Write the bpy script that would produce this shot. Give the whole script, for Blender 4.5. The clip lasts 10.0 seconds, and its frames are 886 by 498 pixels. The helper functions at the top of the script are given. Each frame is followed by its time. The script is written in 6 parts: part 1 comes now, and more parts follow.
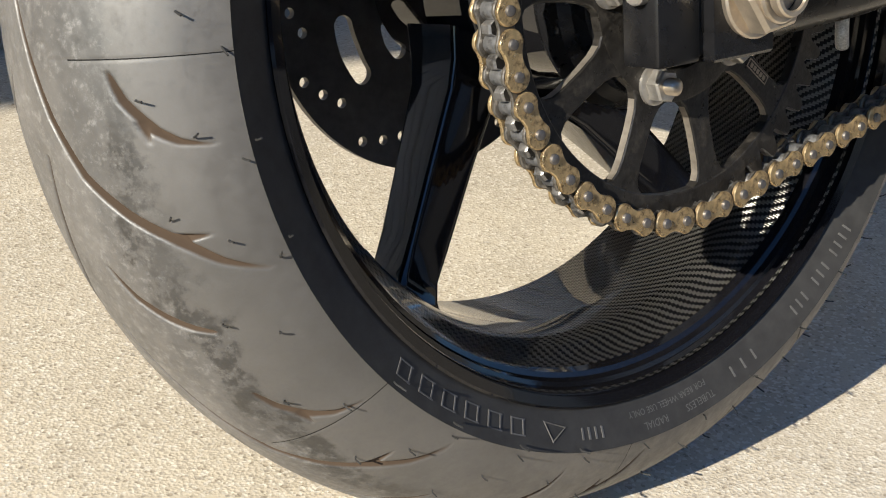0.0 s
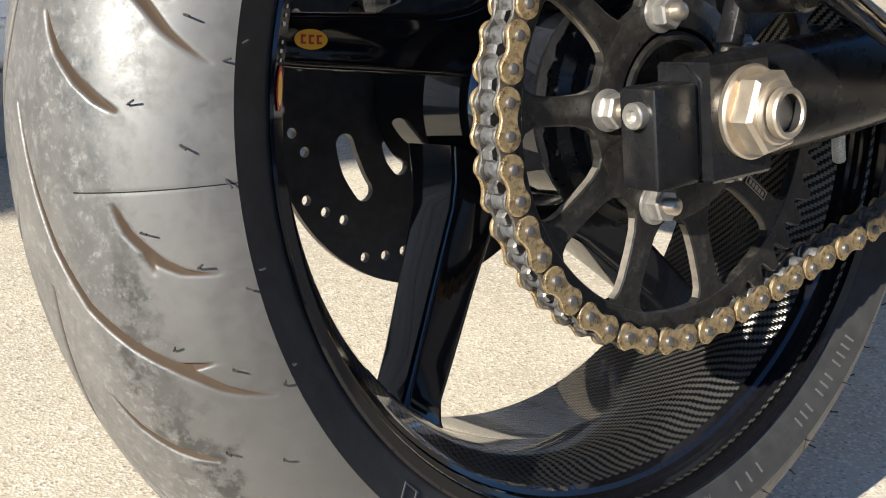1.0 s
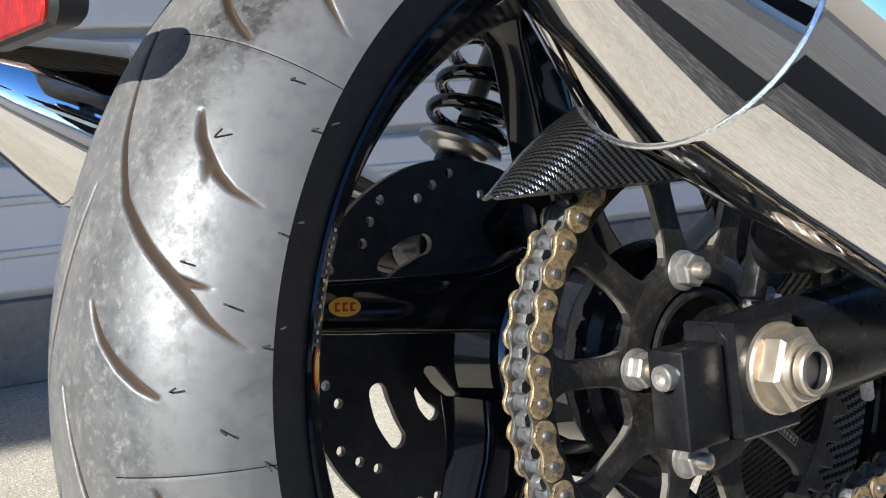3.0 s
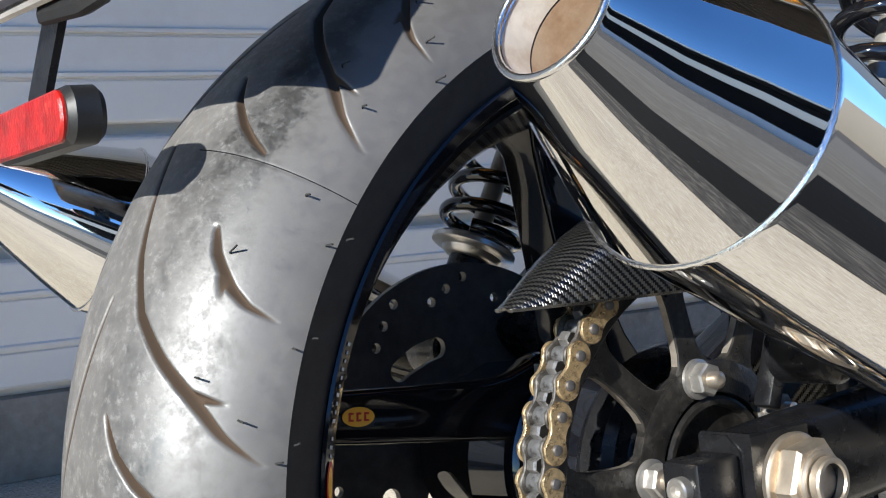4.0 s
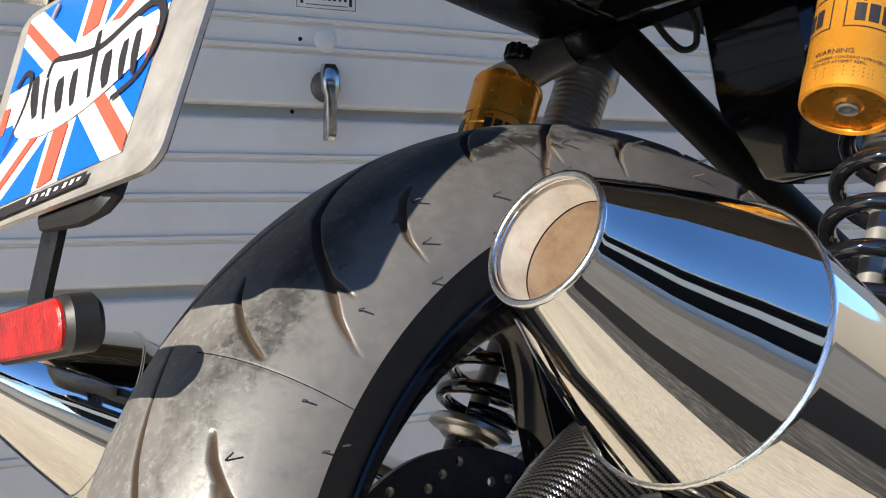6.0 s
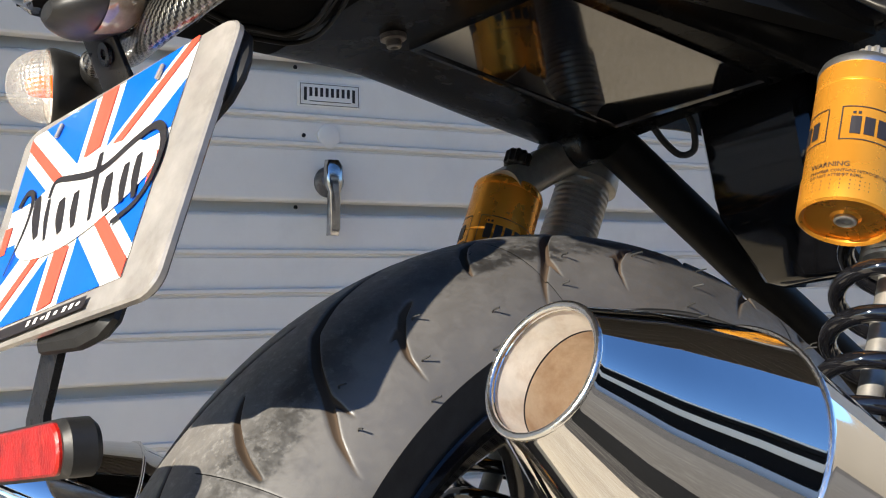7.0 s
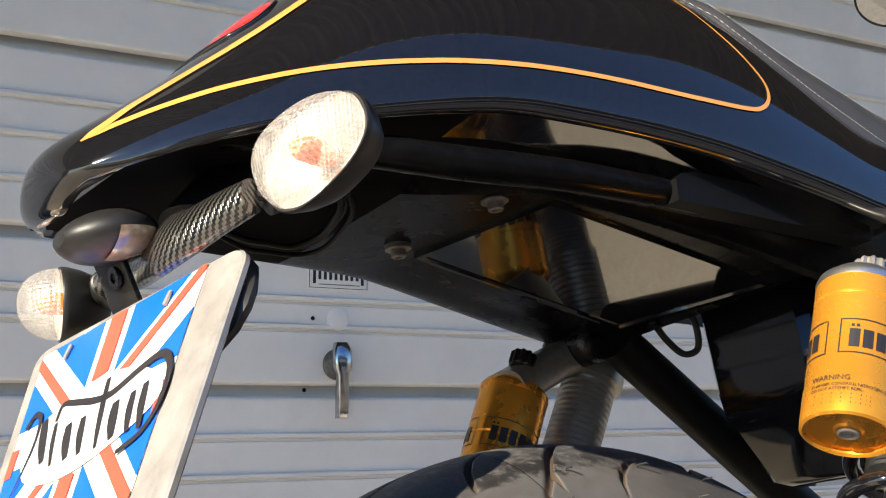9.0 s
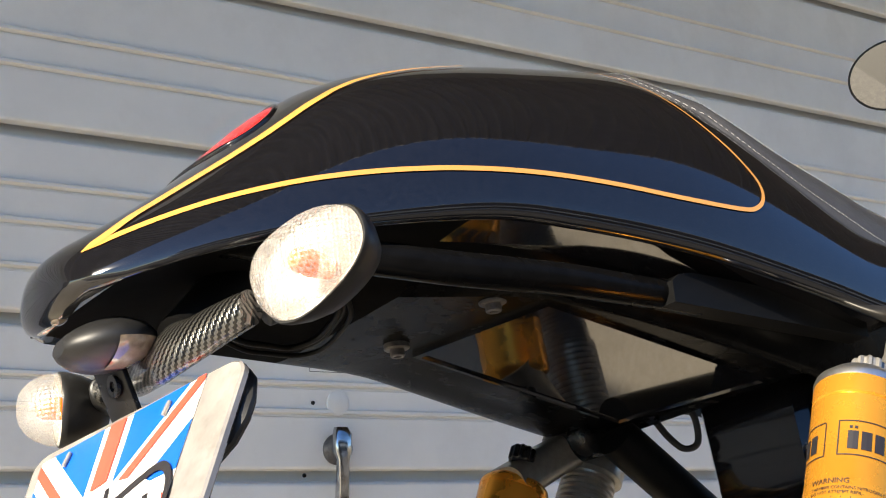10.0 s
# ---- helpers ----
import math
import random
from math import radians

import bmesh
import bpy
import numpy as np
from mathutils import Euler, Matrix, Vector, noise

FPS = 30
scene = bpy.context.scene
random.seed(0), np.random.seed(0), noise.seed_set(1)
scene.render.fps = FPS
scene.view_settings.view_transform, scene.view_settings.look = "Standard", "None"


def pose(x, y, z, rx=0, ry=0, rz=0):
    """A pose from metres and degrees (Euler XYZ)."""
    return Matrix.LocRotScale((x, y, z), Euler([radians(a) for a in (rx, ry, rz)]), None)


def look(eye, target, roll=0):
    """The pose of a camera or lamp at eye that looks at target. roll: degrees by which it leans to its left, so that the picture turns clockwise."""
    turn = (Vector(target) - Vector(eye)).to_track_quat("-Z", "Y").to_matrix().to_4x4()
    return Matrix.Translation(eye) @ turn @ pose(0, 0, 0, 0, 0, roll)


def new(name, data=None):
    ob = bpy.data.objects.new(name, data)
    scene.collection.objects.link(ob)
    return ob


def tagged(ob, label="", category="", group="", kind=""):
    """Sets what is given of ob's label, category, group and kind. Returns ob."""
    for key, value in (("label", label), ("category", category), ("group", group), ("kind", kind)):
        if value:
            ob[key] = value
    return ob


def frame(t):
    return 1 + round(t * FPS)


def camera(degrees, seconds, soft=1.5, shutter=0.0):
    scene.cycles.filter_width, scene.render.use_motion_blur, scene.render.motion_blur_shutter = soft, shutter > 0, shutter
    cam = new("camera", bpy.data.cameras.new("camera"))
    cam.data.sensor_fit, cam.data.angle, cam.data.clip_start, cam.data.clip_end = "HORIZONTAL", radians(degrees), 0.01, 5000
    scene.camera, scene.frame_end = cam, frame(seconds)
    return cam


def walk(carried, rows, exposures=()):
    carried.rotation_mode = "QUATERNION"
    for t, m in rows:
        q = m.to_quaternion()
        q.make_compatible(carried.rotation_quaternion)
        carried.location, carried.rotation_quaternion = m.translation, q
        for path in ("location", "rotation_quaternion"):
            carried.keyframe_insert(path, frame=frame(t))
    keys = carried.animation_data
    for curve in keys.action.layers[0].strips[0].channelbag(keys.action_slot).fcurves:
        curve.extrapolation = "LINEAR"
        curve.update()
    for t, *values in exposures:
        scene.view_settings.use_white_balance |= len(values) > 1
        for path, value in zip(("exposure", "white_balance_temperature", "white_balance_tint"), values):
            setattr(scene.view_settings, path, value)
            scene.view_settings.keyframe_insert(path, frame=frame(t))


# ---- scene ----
cam = camera(37.46, 10.0, 1.1)
ROWS = [
    (0.0, -0.5227, -0.4972, 0.4790, 65.83, -2.76, -38.15),
    (0.5, -0.5213, -0.4951, 0.4862, 67.80, -2.60, -38.38),
    (1.0, -0.5215, -0.4925, 0.4952, 69.73, -2.20, -38.36),
    (1.5, -0.5233, -0.4925, 0.5068, 71.69, -1.79, -38.10),
    (2.0, -0.5253, -0.4920, 0.5185, 73.80, -1.33, -37.92),
    (2.5, -0.5255, -0.4922, 0.5305, 75.89, -0.78, -37.88),
    (3.0, -0.5258, -0.4911, 0.5386, 77.69, -0.48, -37.68),
    (4.5, -0.5252, -0.4907, 0.5611, 82.93, -0.19, -36.97),
    (5.0, -0.5263, -0.4903, 0.5680, 84.47, -0.15, -37.05),
    (6.5, -0.5238, -0.4890, 0.5909, 89.08, 0.04, -37.28),
    (7.0, -0.5229, -0.4919, 0.6000, 90.99, 0.26, -37.07),
    (7.5, -0.5233, -0.4942, 0.6077, 92.91, 0.51, -36.86),
    (8.0, -0.5242, -0.4963, 0.6149, 94.63, 0.51, -36.68),
    (8.5, -0.5245, -0.4993, 0.6234, 96.36, 0.53, -36.59),
    (9.0, -0.5258, -0.5032, 0.6294, 98.01, 0.67, -36.55),
    (9.5, -0.5276, -0.5070, 0.6399, 99.56, 0.84, -36.51),
    (10.0, -0.5287, -0.5106, 0.6472, 101.09, 0.98, -36.45),
]
walk(cam, [(t, pose(x, y, z, rx, ry, rz)) for t, x, y, z, rx, ry, rz in ROWS],
     [(0.0, 0.95, 6500, 8), (1.0, 1.21, 6250, 8), (2.0, 1.17, 5850, 8), (2.5, 1.12, 5750, 8), (4.5, 1.09, 5950, 8), (5.0, 1.06, 6200, 8), (6.5, 1.19, 6550, 9), (8.0, 1.28, 6800, 9), (10.0, 1.56, 7050, 9)])
# ==== world, sun and exposure
world = bpy.data.worlds.new("sky")
scene.world = world
world.use_nodes = True
wt = world.node_tree
sky = wt.nodes.new("ShaderNodeTexSky")
sky.sky_type, sky.sun_disc = "NISHITA", False
SUN_EL, SUN_AZ = 26.0, 12.5          # height of the sun; compass of the way its light travels, from +x to +y
sky.sun_elevation = radians(SUN_EL)
sky.sun_rotation = math.atan2(-math.cos(radians(SUN_AZ)), -math.sin(radians(SUN_AZ)))
sky.air_density, sky.dust_density, sky.ozone_density = 1.0, 0.05, 4.0
deep = wt.nodes.new("ShaderNodeHueSaturation")         # a clear, deep blue winter sky
deep.inputs["Hue"].default_value, deep.inputs["Saturation"].default_value = 0.508, 1.15
wt.links.new(sky.outputs[0], deep.inputs["Color"])
wt.links.new(deep.outputs[0], wt.nodes["Background"].inputs[0])
wt.nodes["Background"].inputs[1].default_value = 0.10
sun = new("sun", bpy.data.lights.new("sun", "SUN"))
sun.data.energy, sun.data.angle, sun.data.color = 5.0, radians(0.55), (1.0, 0.92, 0.79)
ray_dir = Vector((math.cos(radians(SUN_EL)) * math.cos(radians(SUN_AZ)), math.cos(radians(SUN_EL)) * math.sin(radians(SUN_AZ)), -math.sin(radians(SUN_EL))))
sun.matrix_world = look(Vector((0, 0, 4)) - ray_dir * 6, Vector((0, 0, 4)))


# ==== materials
def shader(name, color, rough=0.5, metal=0.0, spec=0.5, coat=0.0, vary=0.0, scale=60.0, bump=0.0, bump_scale=400.0, stain=None, stain_scale=9.0, stain_at=(0.5, 0.65), rough_vary=0.0, aniso=0.0):
    """A procedural surface: grain (vary), stains of a second colour, uneven gloss and fine relief."""
    m = bpy.data.materials.new(name)
    m.use_nodes = True
    nt, p = m.node_tree, m.node_tree.nodes["Principled BSDF"]
    p.inputs["Roughness"].default_value, p.inputs["Metallic"].default_value = rough, metal
    p.inputs["Specular IOR Level"].default_value = spec
    p.inputs["Coat Weight"].default_value, p.inputs["Coat Roughness"].default_value = coat, 0.03
    p.inputs["Base Color"].default_value = (*color, 1)
    tc = nt.nodes.new("ShaderNodeTexCoord").outputs["Object"]

    def noise_tex(sc, detail=5.0, rg=0.6):
        n = nt.nodes.new("ShaderNodeTexNoise")
        n.inputs["Scale"].default_value, n.inputs["Detail"].default_value, n.inputs["Roughness"].default_value = sc, detail, rg
        nt.links.new(tc, n.inputs["Vector"])
        return n.outputs[0]

    def ramp(src, a, b, lo, hi):
        r = nt.nodes.new("ShaderNodeMapRange")
        r.inputs[1].default_value, r.inputs[2].default_value, r.inputs[3].default_value, r.inputs[4].default_value = a, b, lo, hi
        nt.links.new(src, r.inputs[0])
        return r.outputs[0]

    def mix(fac, a, b):
        x = nt.nodes.new("ShaderNodeMix")
        x.data_type = "RGBA"
        nt.links.new(fac, x.inputs[0])
        for sock, val in ((x.inputs[6], a), (x.inputs[7], b)):
            if isinstance(val, tuple):
                sock.default_value = (*val, 1)
            else:
                nt.links.new(val, sock)
        return x.outputs[2]

    col = None
    if vary:
        dark, light = tuple(c * (1 - vary) for c in color), tuple(min(1, c * (1 + vary)) for c in color)
        col = mix(ramp(noise_tex(scale), 0.3, 0.7, 0, 1), dark, light)
    if stain:
        col = mix(ramp(noise_tex(stain_scale, 8.0, 0.7), stain_at[0], stain_at[1], 0, 1), col if col is not None else color, stain)
    if col is not None:
        nt.links.new(col, p.inputs["Base Color"])
    if rough_vary:
        nt.links.new(ramp(noise_tex(scale * 0.6), 0.3, 0.7, max(0.02, rough - rough_vary), min(1, rough + rough_vary)), p.inputs["Roughness"])
    if bump:
        b = nt.nodes.new("ShaderNodeBump")
        b.inputs["Strength"].default_value, b.inputs["Distance"].default_value = bump, 0.001
        nt.links.new(noise_tex(bump_scale, 4.0), b.inputs["Height"])
        nt.links.new(b.outputs[0], p.inputs["Normal"])
    return m


def math_node(nt, op, a, b=None, c=None):
    n = nt.nodes.new("ShaderNodeMath")
    n.operation = op
    for i, v in enumerate((a, b, c)):
        if v is None:
            continue
        if isinstance(v, (int, float)):
            n.inputs[i].default_value = v
        else:
            nt.links.new(v, n.inputs[i])
    return n.outputs[0]


def carbon(name, cyl_radius=0.0, cell=0.0022, tow=(0.17, 0.165, 0.15), centre_z=0.3147, laid=False):
    """Twill carbon weave under clear lacquer; round the wheel's axle where cyl_radius is given, else flat."""
    m = bpy.data.materials.new(name)
    m.use_nodes = True
    nt, p = m.node_tree, m.node_tree.nodes["Principled BSDF"]
    sep = nt.nodes.new("ShaderNodeSeparateXYZ")
    if laid:                                             # the cloth follows the piece, by its own stored lengths
        lay = nt.nodes.new("ShaderNodeAttribute")
        lay.attribute_name = "weave"
        nt.links.new(lay.outputs["Vector"], sep.inputs[0])
    else:
        nt.links.new(nt.nodes.new("ShaderNodeTexCoord").outputs["Object"], sep.inputs[0])
    x, y, z = sep.outputs
    if laid:
        u, v = x, y
    elif cyl_radius:
        u = math_node(nt, "MULTIPLY", math_node(nt, "ARCTAN2", math_node(nt, "SUBTRACT", z, centre_z), x), cyl_radius)
        v = y
    else:
        u, v = math_node(nt, "ADD", x, math_node(nt, "MULTIPLY", z, 0.35)), math_node(nt, "SUBTRACT", y, math_node(nt, "MULTIPLY", z, 0.8))
    ui, vi = (math_node(nt, "FLOOR", math_node(nt, "DIVIDE", w, cell)) for w in (u, v))
    k = math_node(nt, "MODULO", math_node(nt, "ADD", math_node(nt, "ADD", ui, vi), 4000), 4)
    over = math_node(nt, "LESS_THAN", k, 1.5)
    uf, vf = (math_node(nt, "SINE", math_node(nt, "MULTIPLY", math_node(nt, "FRACT", math_node(nt, "DIVIDE", w, cell)), math.pi)) for w in (u, v))
    # each tow is rounded: the pitch of the relief turns with the weave
    h = math_node(nt, "ADD", math_node(nt, "MULTIPLY", over, uf), math_node(nt, "MULTIPLY", math_node(nt, "SUBTRACT", 1.0, over), vf))
    b = nt.nodes.new("ShaderNodeBump")
    b.inputs["Strength"].default_value, b.inputs["Distance"].default_value = 0.5, 0.0006
    nt.links.new(h, b.inputs["Height"])
    nt.links.new(b.outputs[0], p.inputs["Normal"])
    x2 = nt.nodes.new("ShaderNodeMix")
    x2.data_type = "RGBA"
    x2.inputs[6].default_value, x2.inputs[7].default_value = (0.006, 0.006, 0.0065, 1), (*tow, 1)
    nt.links.new(over, x2.inputs[0])
    nt.links.new(x2.outputs[2], p.inputs["Base Color"])
    p.inputs["Roughness"].default_value, p.inputs["Metallic"].default_value = 0.30, 0.75
    p.inputs["Coat Weight"].default_value, p.inputs["Coat Roughness"].default_value = 1.0, 0.03
    return m


def concrete_ground():
    """Washed-aggregate concrete: buff paste, light and dark grains, broad weathering, fine pits."""
    m = bpy.data.materials.new("aggregate_concrete")
    m.use_nodes = True
    nt, p = m.node_tree, m.node_tree.nodes["Principled BSDF"]
    tc = nt.nodes.new("ShaderNodeTexCoord").outputs["Object"]

    def tex(kind, sc, **kw):
        n = nt.nodes.new(kind)
        n.inputs["Scale"].default_value = sc
        for k, v in kw.items():
            n.inputs[k].default_value = v
        nt.links.new(tc, n.inputs["Vector"])
        return n

    def rng(src, a, b, lo=0.0, hi=1.0):
        r = nt.nodes.new("ShaderNodeMapRange")
        for i, v in enumerate((a, b, lo, hi)):
            r.inputs[i + 1].default_value = v
        nt.links.new(src, r.inputs[0])
        return r.outputs[0]

    def mix(f, a, b):
        x = nt.nodes.new("ShaderNodeMix")
        x.data_type = "RGBA"
        nt.links.new(f, x.inputs[0])
        for s, v in ((x.inputs[6], a), (x.inputs[7], b)):
            if isinstance(v, tuple):
                s.default_value = (*v, 1)
            else:
                nt.links.new(v, s)
        return x.outputs[2]

    broad = tex("ShaderNodeTexNoise", 3.0, Detail=6.0).outputs[0]
    fine = tex("ShaderNodeTexNoise", 420.0, Detail=3.0).outputs[0]
    grains = tex("ShaderNodeTexVoronoi", 380.0)
    col = mix(rng(broad, 0.35, 0.68), (0.43, 0.375, 0.295), (0.59, 0.52, 0.41))
    col = mix(rng(tex("ShaderNodeTexNoise", 17.0, Detail=5.0).outputs[0], 0.50, 0.72, 0, 0.45), col, (0.39, 0.34, 0.27))
    col = mix(rng(fine, 0.60, 0.70, 0, 0.8), col, (0.33, 0.28, 0.21))
    speck = nt.nodes.new("ShaderNodeSeparateColor")
    nt.links.new(grains.outputs["Color"], speck.inputs[0])
    col = mix(rng(speck.outputs[0], 0.72, 0.82, 0, 0.7), col, (0.68, 0.63, 0.54))
    col = mix(rng(speck.outputs[1], 0.90, 0.96, 0, 0.6), col, (0.22, 0.18, 0.13))
    nt.links.new(col, p.inputs["Base Color"])
    p.inputs["Roughness"].default_value = 0.9
    b = nt.nodes.new("ShaderNodeBump")
    b.inputs["Strength"].default_value, b.inputs["Distance"].default_value = 0.34, 0.0012
    nt.links.new(math_node(nt, "ADD", grains.outputs["Distance"], fine), b.inputs["Height"])
    nt.links.new(b.outputs[0], p.inputs["Normal"])
    return m


def tread_rubber():
    """Worn tread: black rubber under thin pale dust, with fine light scuffs, darker rubbed spots and an uneven sheen."""
    m = bpy.data.materials.new("dusty_tread_rubber")
    m.use_nodes = True
    nt, p = m.node_tree, m.node_tree.nodes["Principled BSDF"]
    tc = nt.nodes.new("ShaderNodeTexCoord").outputs["Object"]

    def noise_at(sc, detail, rg, a, b, lo, hi, dist=0.0, stretch=None):
        n = nt.nodes.new("ShaderNodeTexNoise")
        n.inputs["Scale"].default_value, n.inputs["Detail"].default_value = sc, detail
        n.inputs["Roughness"].default_value, n.inputs["Distortion"].default_value = rg, dist
        src = tc
        if stretch:
            mp = nt.nodes.new("ShaderNodeMapping")
            mp.inputs["Scale"].default_value = stretch
            nt.links.new(tc, mp.inputs["Vector"])
            src = mp.outputs[0]
        nt.links.new(src, n.inputs["Vector"])
        r = nt.nodes.new("ShaderNodeMapRange")
        for i, v in enumerate((a, b, lo, hi)):
            r.inputs[i + 1].default_value = v
        nt.links.new(n.outputs[0], r.inputs[0])
        return r.outputs[0]

    def mix(f, a, b):
        x = nt.nodes.new("ShaderNodeMix")
        x.data_type = "RGBA"
        nt.links.new(f, x.inputs[0])
        for s, v in ((x.inputs[6], a), (x.inputs[7], b)):
            if isinstance(v, tuple):
                s.default_value = (*v, 1)
            else:
                nt.links.new(v, s)
        return x.outputs[2]

    sep = nt.nodes.new("ShaderNodeSeparateXYZ")
    nt.links.new(tc, sep.inputs[0])
    across = math_node(nt, "ADD", math_node(nt, "ABSOLUTE", sep.outputs[1]), noise_at(24, 8, 0.75, 0.3, 0.7, -0.012, 0.012))

    def step(src, a, b, lo=0.0, hi=1.0):
        r = nt.nodes.new("ShaderNodeMapRange")
        r.interpolation_type = "SMOOTHSTEP"
        for i, v in enumerate((a, b, lo, hi)):
            r.inputs[i + 1].default_value = v
        nt.links.new(src, r.inputs[0])
        return r.outputs[0]

    # the worn middle is cool grey and scuffed, a darker polished band runs beside it, the shoulders stay smooth
    mid = mix(noise_at(16, 7, 0.62, 0.34, 0.70, 0.05, 0.95), (0.060, 0.057, 0.054), (0.128, 0.120, 0.112))
    mid = mix(noise_at(55, 9, 0.80, 0.53, 0.68, 0, 0.50, 0.3), mid, (0.195, 0.187, 0.178))
    mid = mix(noise_at(190, 7, 0.80, 0.53, 0.67, 0, 0.5), mid, (0.27, 0.262, 0.25))
    shoulder = mix(noise_at(11, 5, 0.5, 0.35, 0.65, 0, 1), (0.052, 0.049, 0.046), (0.082, 0.077, 0.072))
    col = mix(step(across, 0.040, 0.050), mid, shoulder)
    band = math_node(nt, "MULTIPLY", step(across, 0.022, 0.034), step(across, 0.061, 0.053))
    polish = math_node(nt, "MULTIPLY", band, noise_at(26, 7, 0.72, 0.36, 0.54, 0.35, 1.0))
    col = mix(math_node(nt, "MULTIPLY", polish, 0.55), col, (0.034, 0.034, 0.035))
    col = mix(math_node(nt, "MULTIPLY", band, noise_at(190, 9, 0.85, 0.52, 0.66, 0, 0.55)), col, (0.19, 0.188, 0.184))
    edge = math_node(nt, "MULTIPLY", step(across, 0.038, 0.046), step(across, 0.062, 0.054))
    blot = math_node(nt, "MULTIPLY", edge, math_node(nt, "MULTIPLY", noise_at(80, 8, 0.75, 0.45, 0.51, 0, 1.0), noise_at(9, 3, 0.5, 0.40, 0.52, 0.1, 1.0)))
    col = mix(blot, col, (0.020, 0.019, 0.018))
    gr = nt.nodes.new("ShaderNodeAttribute")              # groove dirt is brown, and toned darker for the shade inside the cuts
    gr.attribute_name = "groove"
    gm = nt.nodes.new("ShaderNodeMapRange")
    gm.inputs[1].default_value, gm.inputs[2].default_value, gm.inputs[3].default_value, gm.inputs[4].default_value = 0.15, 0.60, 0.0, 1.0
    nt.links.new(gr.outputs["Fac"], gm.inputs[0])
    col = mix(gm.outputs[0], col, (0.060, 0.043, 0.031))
    nt.links.new(col, p.inputs["Base Color"])
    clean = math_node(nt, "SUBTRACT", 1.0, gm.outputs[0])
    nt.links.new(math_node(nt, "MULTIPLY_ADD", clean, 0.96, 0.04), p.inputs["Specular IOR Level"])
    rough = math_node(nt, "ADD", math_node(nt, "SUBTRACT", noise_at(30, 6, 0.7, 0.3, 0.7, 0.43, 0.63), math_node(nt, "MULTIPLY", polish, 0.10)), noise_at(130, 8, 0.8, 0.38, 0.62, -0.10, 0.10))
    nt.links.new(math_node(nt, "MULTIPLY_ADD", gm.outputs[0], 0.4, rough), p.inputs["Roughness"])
    b = nt.nodes.new("ShaderNodeBump")
    b.inputs["Strength"].default_value, b.inputs["Distance"].default_value = 0.10, 0.0008
    nt.links.new(noise_at(260, 8, 0.75, 0, 1, 0, 1), b.inputs["Height"])
    nt.links.new(b.outputs[0], p.inputs["Normal"])
    return m


M_GROUND = concrete_ground()
M_TREAD = tread_rubber()
M_SIDE = shader("black_sidewall_rubber", (0.030, 0.0293, 0.0287), 0.55, vary=0.25, scale=90, bump=0.1, bump_scale=700, spec=0.26)
M_LETTER = shader("moulded_sidewall_letters", (0.085, 0.082, 0.079), 0.42, vary=0.1, spec=0.5)
M_GLOSS = shader("gloss_black_paint", (0.006, 0.006, 0.0075), 0.06, coat=0.6, vary=0.3, scale=300, spec=0.5)
M_WHEEL = shader("lacquered_black_wheel", (0.006, 0.006, 0.0075), 0.07, coat=0.12, vary=0.3, scale=300, spec=0.38)
M_SATIN = shader("satin_black_metal", (0.008, 0.008, 0.009), 0.28, vary=0.3, scale=120, bump=0.05, bump_scale=900, rough_vary=0.07, spec=0.38)
M_DISC = shader("dark_brake_steel", (0.090, 0.085, 0.080), 0.40, metal=0.3, vary=0.3, scale=80, rough_vary=0.1)
M_SPROCKET = shader("worn_black_sprocket", (0.018, 0.0165, 0.015), 0.36, metal=0.25, vary=0.5, scale=160, stain=(0.070, 0.062, 0.053), stain_scale=150, stain_at=(0.50, 0.78), rough_vary=0.12, spec=0.45, bump=0.3, bump_scale=420)
M_TOOTH = shader("worn_steel_teeth", (0.26, 0.25, 0.24), 0.40, metal=0.75, vary=0.3, scale=150, stain=(0.05, 0.045, 0.04), stain_scale=130, stain_at=(0.5, 0.7))
M_BARE = shader("bare_machined_edge", (0.42, 0.37, 0.31), 0.42, metal=0.8, vary=0.25, scale=150)
M_GOLD = shader("gold_chain_plate", (0.56, 0.41, 0.22), 0.34, metal=0.75, vary=0.28, scale=220, stain=(0.13, 0.085, 0.045), stain_scale=190, stain_at=(0.50, 0.64), bump=0.3, bump_scale=700, rough_vary=0.1)
M_GRIME = shader("grimy_steel_link", (0.17, 0.155, 0.135), 0.36, metal=0.65, vary=0.35, scale=220, stain=(0.05, 0.042, 0.034), stain_scale=180, stain_at=(0.48, 0.64))
M_ROLLER = shader("oily_grey_roller", (0.26, 0.26, 0.265), 0.32, metal=0.7, vary=0.3, scale=200, stain=(0.05, 0.045, 0.04), stain_scale=160, stain_at=(0.50, 0.66))
M_PIN = shader("dark_chain_pin", (0.17, 0.16, 0.155), 0.48, metal=0.8, vary=0.3, scale=300)
M_HANDLE = shader("tarnished_chrome", (0.42, 0.42, 0.42), 0.16, metal=1.0, vary=0.35, scale=70, rough_vary=0.08)
M_ZINC = shader("bright_zinc_nut", (0.50, 0.475, 0.44), 0.40, metal=0.85, vary=0.2, scale=160, rough_vary=0.08)
M_YZINC = shader("champagne_steel_nut", (0.60, 0.52, 0.42), 0.40, metal=0.9, vary=0.15, scale=120, rough_vary=0.08)
M_CHROME = shader("polished_chrome", (0.80, 0.79, 0.77), 0.035, metal=1.0, vary=0.03, scale=30, rough_vary=0.012)
M_WELD = shader("chrome_weld_bead", (0.82, 0.81, 0.79), 0.20, metal=1.0, bump=0.25, bump_scale=420)
